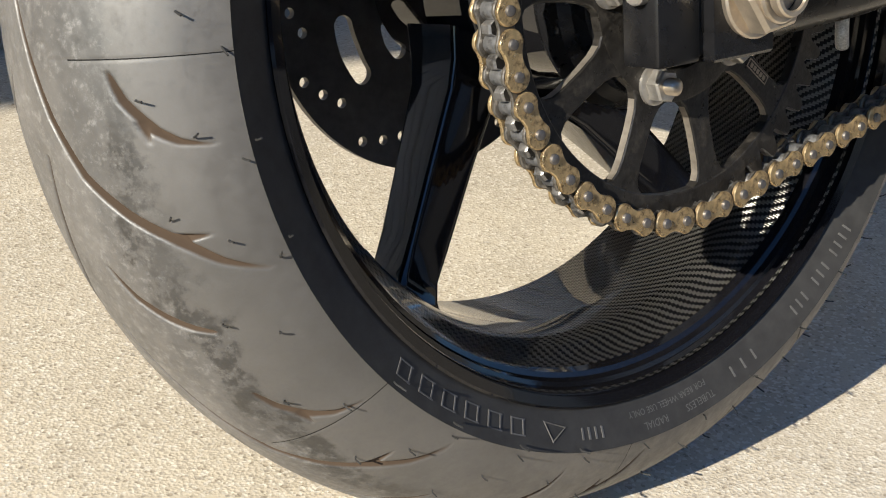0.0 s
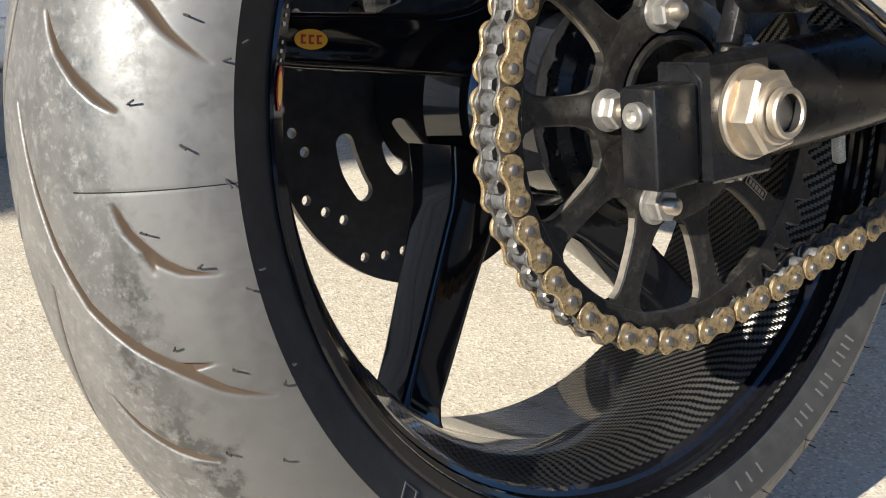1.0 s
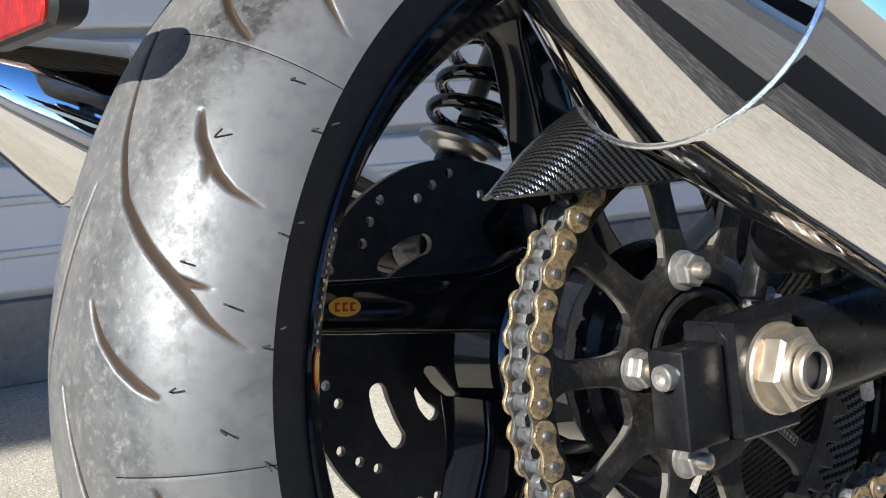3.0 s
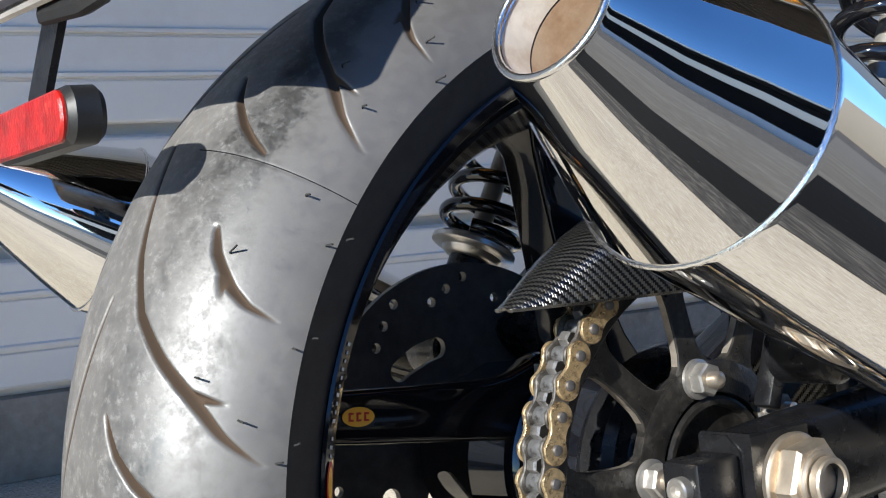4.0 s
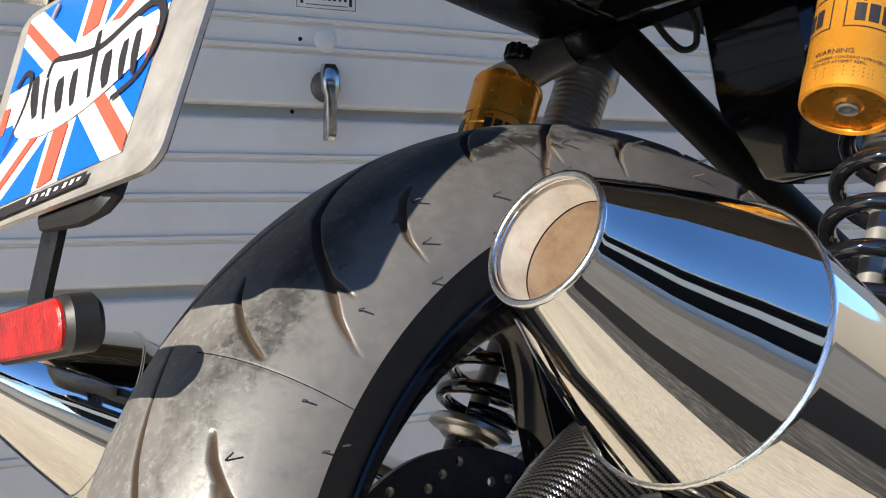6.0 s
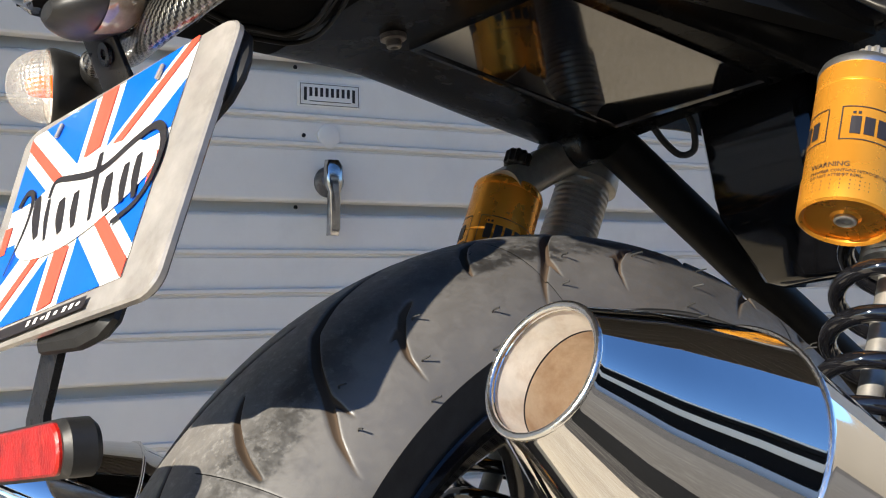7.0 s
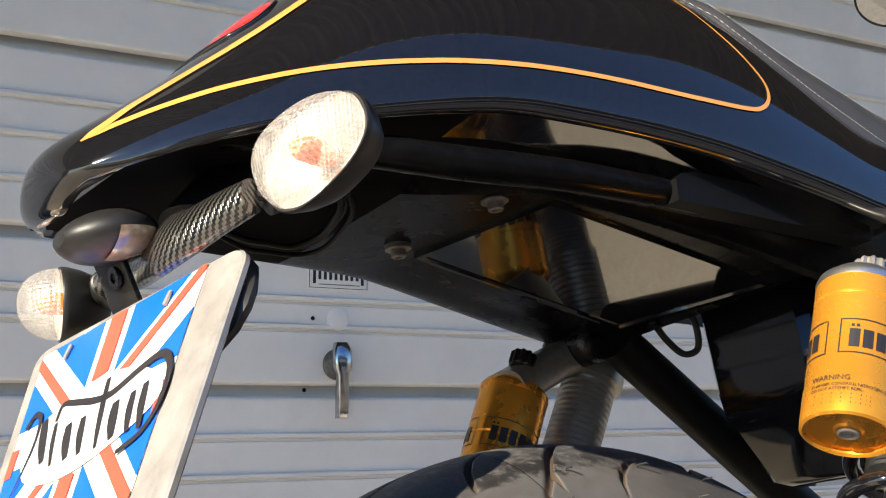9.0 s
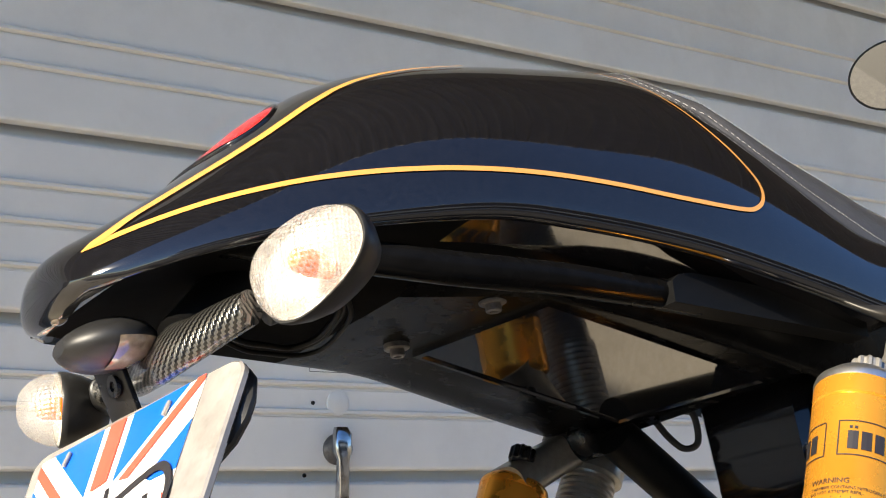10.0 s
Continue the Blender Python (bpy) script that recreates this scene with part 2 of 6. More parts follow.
M_LINER = shader("sooty_muffler_liner", (0.74, 0.68, 0.60), 0.55, metal=0.25, vary=0.15, scale=60, stain=(0.48, 0.35, 0.24), stain_scale=26, stain_at=(0.45, 0.7))
M_SOOT = shader("brown_exhaust_deposit", (0.60, 0.46, 0.32), 0.6, metal=0.2, vary=0.15, scale=40, stain=(0.40, 0.25, 0.14), stain_scale=22, stain_at=(0.42, 0.62))
M_ORANGE = shader("gold_anodised_aluminium", (0.95, 0.40, 0.045), 0.27, metal=0.72, vary=0.02, scale=60, rough_vary=0.04)
M_ALLOY = shader("grey_hard_anodised_alloy", (0.32, 0.305, 0.28), 0.38, metal=0.65, vary=0.15, scale=160)
M_BRIGHT = shader("bright_turned_alloy", (0.62, 0.61, 0.60), 0.30, metal=0.95, vary=0.12, scale=120)
M_PLASTIC = shader("matt_black_plastic", (0.013, 0.013, 0.0135), 0.44, vary=0.2, scale=200, bump=0.1, bump_scale=1200, spec=0.4)
M_LEATHER = shader("dark_grey_seat_leather", (0.045, 0.044, 0.046), 0.46, vary=0.15, scale=220, bump=0.5, bump_scale=520)
M_THREAD = shader("pale_stitching", (0.50, 0.49, 0.47), 0.7)
M_STRIPE = shader("gold_pinstripe", (0.60, 0.27, 0.065), 0.35, coat=0.5)
M_RED = shader("red_reflector_plastic", (0.30, 0.006, 0.003), 0.28, coat=0.1, bump=0.7, bump_scale=420, vary=0.45, scale=70, stain=(0.80, 0.06, 0.035), stain_scale=120, stain_at=(0.56, 0.66))
M_TAILRED = shader("red_tail_lens", (0.62, 0.008, 0.008), 0.16, coat=0.3, bump=0.3, bump_scale=300, vary=0.3, scale=160)
M_BLUE = shader("flag_blue_paint", (0.0, 0.095, 0.60), 0.35, vary=0.05)
M_FRED = shader("flag_red_paint", (0.72, 0.075, 0.045), 0.35, vary=0.05)
M_WHITE = shader("white_plate_paint", (0.84, 0.83, 0.80), 0.35, vary=0.03, stain=(0.74, 0.72, 0.67), stain_scale=24, stain_at=(0.55, 0.8))
M_INK = shader("black_print", (0.016, 0.014, 0.016), 0.4)
M_ACRYL = shader("milky_acrylic_frame", (0.25, 0.235, 0.22), 0.12, coat=0.6, vary=0.22, scale=40, stain=(0.13, 0.115, 0.10), stain_scale=18, stain_at=(0.5, 0.8))
M_DOOR = shader("pale_grey_door_paint", (0.82, 0.80, 0.765), 0.42, vary=0.04, scale=8, stain=(0.73, 0.705, 0.67), stain_scale=5.0, stain_at=(0.48, 0.75), bump=0.06, bump_scale=60)
M_SILL = shader("weathered_concrete_sill", (0.30, 0.27, 0.23), 0.9, vary=0.15, scale=60, bump=0.4, bump_scale=200, stain=(0.20, 0.18, 0.15), stain_scale=9)
M_WALLP = shader("plain_render_wall", (0.15, 0.135, 0.115), 0.85, vary=0.08, scale=20, bump=0.3, bump_scale=120)
M_YELLOW = shader("yellow_sticker", (0.80, 0.42, 0.03), 0.3, coat=0.6)
M_DKRED = shader("red_sticker_print", (0.42, 0.02, 0.015), 0.35, coat=0.4)
M_AMBER = shader("amber_bulb", (0.85, 0.13, 0.010), 0.25, coat=0.5)
M_SILVER = shader("silvered_reflector", (0.66, 0.64, 0.61), 0.24, metal=0.6, bump=0.9, bump_scale=180, vary=0.2, scale=120)
M_MATT = shader("matt_black_moulding", (0.0035, 0.0035, 0.0037), 0.5, spec=0.13, vary=0.3, scale=90)
M_FLOOR = shader("satin_black_tray_moulding", (0.0035, 0.0035, 0.0038), 0.26, spec=0.05, vary=0.3, scale=90, rough_vary=0.04)
M_PAN = shader("dull_black_tail_pan", (0.004, 0.004, 0.0042), 0.75, spec=0.03, vary=0.3, scale=90)
M_TRAY = shader("dark_gloss_undertray", (0.005, 0.005, 0.006), 0.07, spec=0.34, vary=0.3, scale=200)
M_SMOKE = shader("smoked_clear_plastic", (0.26, 0.20, 0.14), 0.12, coat=0.8, vary=0.4, scale=90)
M_MIRROR = shader("mirror_glass", (0.60, 0.58, 0.54), 0.02, metal=1.0)
M_BRAID = shader("braided_steel_cable", (0.62, 0.61, 0.59), 0.45, metal=0.6, bump=0.9, bump_scale=900, vary=0.4, scale=700)
# near-black that puts shade into the axle's hole and the liner's groove
M_HOLE_SHADE = shader("hole_shade_black", (0.006, 0.005, 0.005), 0.7)
M_ROAD = shader("rough_dark_asphalt", (0.050, 0.046, 0.042), 0.9, vary=0.6, scale=110, bump=1.0, bump_scale=160, stain=(0.13, 0.12, 0.105), stain_scale=60, stain_at=(0.5, 0.6))
M_LANE = shader("pale_worn_asphalt", (0.125, 0.115, 0.10), 0.9, vary=0.25, scale=60, bump=0.5, bump_scale=200, stain=(0.17, 0.16, 0.14), stain_scale=8)
M_DARK_BAND = shader("black_band_strip", (0.006, 0.006, 0.006), 0.85, vary=0.3, scale=40, bump=0.4, bump_scale=120, spec=0.2)
M_FENCE = shader("dark_brown_fence", (0.008, 0.0065, 0.006), 0.8, vary=0.3, scale=14, spec=0.15)
M_ROOF = shader("brown_corrugated_canopy", (0.10, 0.086, 0.072), 0.55, vary=0.15, scale=12)
M_HAIR = shader("rubber_moulding_hair", (0.018, 0.018, 0.018), 0.6)
M_CARBON_RIM = carbon("carbon_weave_barrel", 0.205, 0.0016, (0.115, 0.110, 0.102))
M_CARBON = carbon("carbon_weave_panel", 0.0, 0.0013, (0.085, 0.083, 0.078), laid=True)
M_CARBON_TUBE = carbon("carbon_weave_bracket", 0.0, 0.0016, (0.14, 0.135, 0.125), laid=True)


def clear_lens():
    """Clear ribbed plastic: mostly see-through, with glints from its ribs."""
    m = bpy.data.materials.new("clear_ribbed_lens")
    m.use_nodes = True
    nt = m.node_tree
    nt.nodes.remove(nt.nodes["Principled BSDF"])
    clear, glint, haze = nt.nodes.new("ShaderNodeBsdfTransparent"), nt.nodes.new("ShaderNodeBsdfGlossy"), nt.nodes.new("ShaderNodeBsdfDiffuse")
    clear.inputs[0].default_value, glint.inputs["Roughness"].default_value = (0.96, 0.95, 0.93, 1), 0.22
    haze.inputs[0].default_value = (0.66, 0.63, 0.59, 1)
    v = nt.nodes.new("ShaderNodeTexVoronoi")
    v.inputs["Scale"].default_value, v.inputs["Randomness"].default_value = 420.0, 0.0
    nt.links.new(nt.nodes.new("ShaderNodeTexCoord").outputs["Object"], v.inputs["Vector"])
    b = nt.nodes.new("ShaderNodeBump")
    b.inputs["Strength"].default_value, b.inputs["Distance"].default_value = 0.6, 0.0012
    nt.links.new(v.outputs["Distance"], b.inputs["Height"])
    nt.links.new(b.outputs[0], glint.inputs["Normal"])
    ribs = nt.nodes.new("ShaderNodeMapRange")             # the ribs' ledges scatter more than their flats
    for i, val in enumerate((0.20, 0.62, 0.06, 0.32)):
        ribs.inputs[i + 1].default_value = val
    nt.links.new(v.outputs["Distance"], ribs.inputs[0])
    inner, outer = nt.nodes.new("ShaderNodeMixShader"), nt.nodes.new("ShaderNodeMixShader")
    nt.links.new(ribs.outputs[0], inner.inputs[0])
    nt.links.new(clear.outputs[0], inner.inputs[1])
    nt.links.new(haze.outputs[0], inner.inputs[2])
    outer.inputs[0].default_value = 0.20
    nt.links.new(inner.outputs[0], outer.inputs[1])
    nt.links.new(glint.outputs[0], outer.inputs[2])
    nt.links.new(outer.outputs[0], nt.nodes["Material Output"].inputs[0])
    return m


M_LENS = clear_lens()


# ==== mesh helpers
class Shape:
    """Vertices and faces gathered from simple solids, with a material slot for each face."""

    def __init__(self):
        self.v, self.f, self.s = [], [], []

    def add(self, verts, faces, slot=0):
        n = len(self.v)
        self.v += [tuple(p) for p in verts]
        self.f += [tuple(i + n for i in q) for q in faces]
        self.s += [slot] * len(faces)
        return self

    def loft(self, rings, closed=True, caps=True, slot=0, wrap=False):
        """A skin over rings of equal length."""
        n, k = len(rings[0]), len(rings)
        verts = [p for r in rings for p in r]
        faces = []
        for i in range(k if wrap else k - 1):
            a, b = i * n, ((i + 1) % k) * n
            for j in range(n if closed else n - 1):
                j2 = (j + 1) % n
                faces.append((a + j, a + j2, b + j2, b + j))
        if caps and closed and not wrap:
            faces.append(tuple(range(n))[::-1])
            faces.append(tuple((k - 1) * n + j for j in range(n)))
        return self.add(verts, faces, slot)

    def turn(self, profile, origin, axis, seg=32, slot=0, caps=False, close=False):
        """Revolve (distance along the axis, radius) pairs round an axis."""
        o, a = Vector(origin), Vector(axis).normalized()
        e1 = a.orthogonal().normalized()
        e2 = a.cross(e1)
        rings = [[o + a * d + (e1 * math.cos(t) + e2 * math.sin(t)) * r for t in (2 * math.pi * j / seg for j in range(seg))] for d, r in profile]
        return self.loft(rings, True, caps, slot, close)

    def rod(self, p, q, r0, r1=None, seg=16, slot=0):
        p, q = Vector(p), Vector(q)
        c = min(r0, r1 or r0) * 0.12
        d = (q - p).length
        r1 = r0 if r1 is None else r1
        return self.turn([(0, r0 - c), (c, r0), (d - c, r1), (d, r1 - c)], p, q - p, seg, slot, True)

    def tube(self, path, r, seg=10, slot=0, wrap=False):
        """A round bar along a path; r may be a list."""
        pts = [Vector(p) for p in path]
        n = len(pts)
        rings, e1 = [], None
        for i in range(n):
            t = (pts[(i + 1) % n] - pts[i - 1]) if wrap else (pts[min(i + 1, n - 1)] - pts[max(i - 1, 0)])
            t.normalize()
            e1 = t.orthogonal() if e1 is None else e1 - t * e1.dot(t)
            e1.normalize()
            e2 = t.cross(e1)
            rr = r[i] if isinstance(r, (list, tuple)) else r
            rings.append([pts[i] + (e1 * math.cos(a) + e2 * math.sin(a)) * rr for a in (2 * math.pi * j / seg for j in range(seg))])
        return self.loft(rings, True, True, slot, wrap)

    def block(self, size, m, bevel=0.0, slot=0, segs=2):
        """A box of that size at the pose m, with rounded edges."""
        bm = bmesh.new()
        bmesh.ops.create_cube(bm, size=1.0, matrix=Matrix.Diagonal((*size, 1)))
        if bevel:
            bmesh.ops.bevel(bm, geom=bm.edges[:], offset=bevel, segments=segs, affect="EDGES", profile=0.5)
        bm.verts.index_update()
        self.add([m @ v.co for v in bm.verts], [[v.index for v in f.verts] for f in bm.faces], slot)
        bm.free()
        return self

    def plate(self, outline, thick, m, bevel=0.0, slot=0):
        """A flat piece: an outline in x and y, thick along z, its rims chamfered, at the pose m."""
        def ring(k, z):
            if not k:
                return [m @ Vector((x, y, z)) for x, y in outline]
            n, out = len(outline), []
            for i in range(n):
                a, b, c = Vector(outline[i - 1]), Vector(outline[i]), Vector(outline[(i + 1) % n])
                t = (c - a).normalized()
                out.append(m @ Vector((b.x - t.y * -k * sign, b.y + t.x * -k * sign, z)))
            return out
        area = sum(outline[i - 1][0] * outline[i][1] - outline[i][0] * outline[i - 1][1] for i in range(len(outline)))
        sign = -1 if area > 0 else 1
        h = thick / 2
        rings = [ring(bevel, -h), ring(0, -h + bevel), ring(0, h - bevel), ring(bevel, h)] if bevel else [ring(0, -h), ring(0, h)]
        return self.loft(rings, True, True, slot)


def part(name, shape, material, parent=None, label="", angle=35.0, smooth=True):
    """Link a shape as one mesh object, under a thing or a part where one is given."""
    me = bpy.data.meshes.new(name)
    me.from_pydata(shape.v, [], shape.f)
    mats = material if isinstance(material, (list, tuple)) else [material]
    for mm in mats:
        me.materials.append(mm)
    if len(mats) > 1:
        me.polygons.foreach_set("material_index", shape.s)
    bm = bmesh.new()
    bm.from_mesh(me)
    bmesh.ops.recalc_face_normals(bm, faces=bm.faces[:])
    bm.to_mesh(me)
    bm.free()
    if smooth:
        me.polygons.foreach_set("use_smooth", [True] * len(me.polygons))
        me.set_sharp_from_angle(angle=radians(angle))
    ob = new(name, me)
    ob.parent = parent
    return tagged(ob, label)


def lay_weave(ob, rings):
    """Store on a lofted piece how far each point lies along and across it, for a cloth that follows its shape."""
    vals, run = [], 0.0
    for i, r in enumerate(rings):
        if i:
            run += sum((Vector(a) - Vector(b)).length for a, b in zip(r, rings[i - 1])) / len(r)
        across = 0.0
        for j, p in enumerate(r):
            if j:
                across += (Vector(p) - Vector(r[j - 1])).length
            vals += [run, across, 0.0]
    vals += [0.0] * (len(ob.data.vertices) * 3 - len(vals))
    ob.data.attributes.new("weave", "FLOAT_VECTOR", "POINT").data.foreach_set("vector", vals)
    return ob


def again(ob, m):
    """Another object on the same mesh under the same parent, at the pose m in the parent."""
    c = ob.copy()
    scene.collection.objects.link(c)
    c.matrix_basis = m
    return c


def lerp_table(table, x):
    """Straight lines between the rows of (x, value)."""
    for (a, va), (b, vb) in zip(table, table[1:]):
        if x <= b:
            t = max(0.0, (x - a) / (b - a))
            return va + (vb - va) * t
    return table[-1][1]


def smooth_path(points, n):
    """A Catmull-Rom curve through the points, n steps a stretch."""
    p = [Vector(q) for q in points]
    p = [2 * p[0] - p[1]] + p + [2 * p[-1] - p[-2]]
    out = []
    for i in range(1, len(p) - 2):
        for j in range(n):
            t = j / n
            out.append(0.5 * (2 * p[i] + (p[i + 1] - p[i - 1]) * t + (2 * p[i - 1] - 5 * p[i] + 4 * p[i + 1] - p[i + 2]) * t * t + (3 * p[i] - p[i - 1] - 3 * p[i + 1] + p[i + 2]) * t ** 3))
    return out + [p[-2]]


def words(text, size):
    """The outline of a line of letters as flat triangles: vertices in x and y, faces."""
    cu = bpy.data.curves.new("words", "FONT")
    cu.body, cu.size, cu.resolution_u = text, size, 2
    ob = bpy.data.objects.new("words", cu)
    scene.collection.objects.link(ob)
    me = bpy.data.meshes.new_from_object(ob.evaluated_get(bpy.context.evaluated_depsgraph_get()))
    verts, faces = [tuple(v.co) for v in me.vertices], [tuple(q.vertices) for q in me.polygons]
    bpy.data.objects.remove(ob)
    bpy.data.curves.remove(cu)
    bpy.data.meshes.remove(me)
    return verts, faces


# ==== the setting
def build_ground():
    s = Shape()
    s.add([(-60, -60, 0), (60, -60, 0), (60, 60, 0), (-60, 60, 0)], [(0, 1, 2, 3)])
    g = part("ground", s, M_GROUND, smooth=False)
    tagged(g, "buff washed-aggregate concrete yard in low sun", "ground", kind="structure")


build_ground()

# the garage door stands along a line turned a few degrees from the motorcycle
WALL_TURN, WALL_AT = -4.36, (0.0843, 1.1074)
WALL = pose(WALL_AT[0], WALL_AT[1], 0, 0, 0, WALL_TURN)
JOINTS = [0.117, 0.297, 0.4475, 0.690, 0.888, 1.133, 1.372, 1.610, 1.850, 2.09]
RIBS = [0.1765, 0.2437, 0.372, 0.516, 0.572, 0.626, 0.777, 0.8165, 0.953, 1.011, 1.06, 1.218, 1.263, 1.450, 1.503, 1.690, 1.742, 1.93, 1.98]


def build_door():
    """An up-and-over door of pressed steel panels with raised beads; each panel a piece."""
    s = Shape()
    s.block((8.4, 0.02, 2.1), WALL @ pose(0.2, 0.035, 1.05), 0.0)
    door = part("garage_door", s, M_DOOR, smooth=False)
    tagged(door, "pale grey ribbed steel garage door, shut", "garage door", kind="structure")
    gap, depth = 0.007, 0.012
    for lo, hi in zip(JOINTS, JOINTS[1:]):
        prof = [(depth, lo + gap), (0.0015, lo + gap + 0.003), (0, lo + gap + 0.006)]
        for r in RIBS:
            if lo < r < hi:
                prof += [(0, r - 0.0065), (0.0045, r - 0.005), (0.0045, r - 0.0015), (-0.004, r + 0.0005), (-0.004, r + 0.0045), (0, r + 0.0065)]
        prof += [(0, hi - gap - 0.006), (0.0015, hi - gap - 0.003), (depth, hi - gap)]
        p = Shape()
        p.loft([[WALL @ Vector((u, y, z)) for y, z in prof] for u in (-4.0, 4.4)], closed=False, caps=False)
        part("panel", p, M_DOOR, door, angle=25)
    # turning handle on a round rose
    h = Shape()
    at = WALL @ Vector((0.377, 0, 0.727))
    out = (WALL.to_3x3() @ Vector((0, -1, 0)))
    h.turn([(0, 0.022), (0.004, 0.022), (0.008, 0.019), (0.016, 0.017), (0.019, 0.012)], at, out, 32, 0, True)
    rose = part("handle_rose", h, M_PIN, door, "tarnished chrome handle rose")
    lever = Shape()
    rings = []
    for z, w, y in ((0.757, 0.0095, 0.020), (0.748, 0.0135, 0.024), (0.722, 0.0130, 0.026), (0.712, 0.0090, 0.026), (0.660, 0.0092, 0.024), (0.651, 0.0080, 0.021)):
        rings.append([WALL @ Vector((0.3735 + a * w, -y + b * 0.006, z)) for a, b in ((-1, -0.4), (-0.7, -1), (0.7, -1), (1, -0.4), (1, 0.6), (0.7, 1), (-0.7, 1), (-1, 0.6))])
    lever.loft(rings)
    part("handle", lever, M_HANDLE, door, "chrome lever handle", angle=50)
    cap = Shape()
    cap.turn([(0, 0.0175), (0.0025, 0.0175), (0.004, 0.0155), (0.0045, 0.001)], WALL @ Vector((0.378, 0, 0.792)), out, 40, 0, True)
    part("lock_cap", cap, M_DOOR, door, "round grey keyhole cap")
    for u, z in ((0.339, 0.7915), (0.330, 0.691), (0.330, 0.8875)):
        c = Shape()
        c.turn([(0, 0.003), (0.0012, 0.003), (0.0016, 0.002), (0.0002, 0.0012)], WALL @ Vector((u, -0.0002 if abs(z - 0.7915) < 0.001 else 0.008, z)), out, 12, 0, True)
        part("screw", c, M_SATIN, door)
    # badge: a framed plate with bars in place of its lettering
    b = Shape()
    b.block((0.100, 0.0016, 0.0345), WALL @ pose(0.3795, -0.001, 0.850), 0.0006)
    badge = part("badge", b, M_WHITE, door, "small white badge with a dark border and bars")
    bars = Shape()
    for du, dz, w, hh in ((0, 0.0145, 0.093, 0.0007), (0, -0.0145, 0.093, 0.0007), (-0.0463, 0, 0.0007, 0.029), (0.0463, 0, 0.0007, 0.029), (0.001, -0.0095, 0.066, 0.0010)):
        bars.block((w, 0.0006, hh), WALL @ pose(0.3795 + du, -0.0021, 0.850 + dz))
    for i in range(10):
        tall = i in (0, 9)
        bars.block((0.0044, 0.0006, 0.0185 if tall else 0.0125), WALL @ pose(0.3795 - 0.0385 + i * 0.00855, -0.0021, 0.850 + (0.0005 if tall else 0.0035)))
    tagged(part("badge_print", bars, M_INK, badge), kind="stuff")
    return door


DOOR = build_door()


def build_surround():
    """Sill below the door, the canopy over the yard's edge, the road, plain walls that close the place, and unseen
    strips added for bands mirrored in the muffler.
    """
    s = Shape()
    s.block((8.4, 0.30, 0.112), WALL @ pose(0.2, 0.158, 0.056), 0.004)
    tagged(part("sill", s, M_SILL), "stained concrete sill below the garage door", "sill", kind="structure")
    s = Shape()
    s.block((15.0, 0.35, 0.9), WALL @ pose(-2.6, 0.20, 2.55), 0.01)
    s.block((3.6, 0.35, 2.1), WALL @ pose(-5.85, 0.20, 1.05), 0.01)
    tagged(part("wall_north", s, M_WALLP), "plain rendered wall round the garage door", "wall", kind="structure")
    # corrugated canopy that juts out over the door
    s = Shape()
    n = 1500
    rows = []
    for y, z in ((0.02, 2.52), (-1.64, 2.40)):
        rows.append([WALL @ Vector((-10 + 15.0 * k / n, y, z + 0.024 * math.cos(2 * math.pi * 15.0 * k / n / 0.076))) for k in range(n + 1)])
    low = [[p - Vector((0, 0, 0.004)) for p in r] for r in rows]
    s.loft([rows[0], rows[1], low[1], low[0]], closed=False, caps=False)
    tagged(part("canopy", s, M_ROOF), "brown corrugated canopy over the garage door", "canopy", kind="structure")
    s = Shape()
    s.block((120.0, 2.1, 0.008), pose(0, -1.98, 0.0), 0.0)
    tagged(part("road", s, M_LANE, smooth=False), "pale worn asphalt road along the yard", "road", kind="structure")
    s = Shape()
    s.block((120.0, 0.17, 0.012), pose(0, -0.50, 0.0), 0.0)
    s.block((120.0, 4.6, 0.008), pose(0, -5.33, 0.0), 0.0)
    tagged(part("road_edge", s, M_ROAD, smooth=False), "rough dark asphalt beside the road", "road", kind="structure")
    # unseen black strip, added in place of a shadow mirrored in the muffler
    s = Shape()
    s.block((120.0, 0.345, 0.006), pose(0, -0.7575, 0.0), 0.0)
    tagged(part("dark_band", s, M_DARK_BAND, smooth=False), "added black strip for a shadow mirrored in the muffler", "gutter", kind="structure")
    # wall_south is unseen, added white for a pale band in the muffler's reflection
    for name, x, y, sx, sy, h, m in (("wall_east", 12.0, -3.0, 0.3, 30.0, 2.2, M_WALLP), ("wall_south", 0.0, -7.8, 60.0, 0.25, 0.62, M_WHITE), ("wall_far", 3.0, -12.0, 26.0, 0.4, 4.6, M_FENCE)):
        s = Shape()
        s.block((sx, sy, h), pose(x, y, h / 2), 0.01)
        tagged(part(name, s, m), "plain yard wall" if m is M_WALLP else "low white wall added for a pale band mirrored in the muffler" if m is M_WHITE else "dark brown wall of the far building", "wall", kind="structure")
    s = Shape()
    s.block((27.0, 1.2, 0.7), pose(3.0, -12.2, 4.95), 0.02)
    tagged(part("roof_edge", s, M_FENCE), "dark roof edge of the far building", "roof", kind="structure")
    # unseen white sheet, tilted to put a bright streak into the muffler's reflection
    s = Shape()
    s.block((27.0, 0.95, 0.05), pose(3.0, -11.30, 3.20, 66, 0, 0), 0.02)
    tagged(part("bright_strip", s, M_WHITE), "added white strip for a bright streak mirrored in the muffler", "roof", kind="structure")
    # another unseen white strip, added for a pale line under the mirrored sky
    s = Shape()
    s.block((27.0, 0.3, 0.30), pose(3.0, -11.7, 5.45), 0.04)
    tagged(part("gutter", s, M_WHITE), "added white strip for a pale line mirrored in the muffler", "gutter", kind="structure")


build_surround()

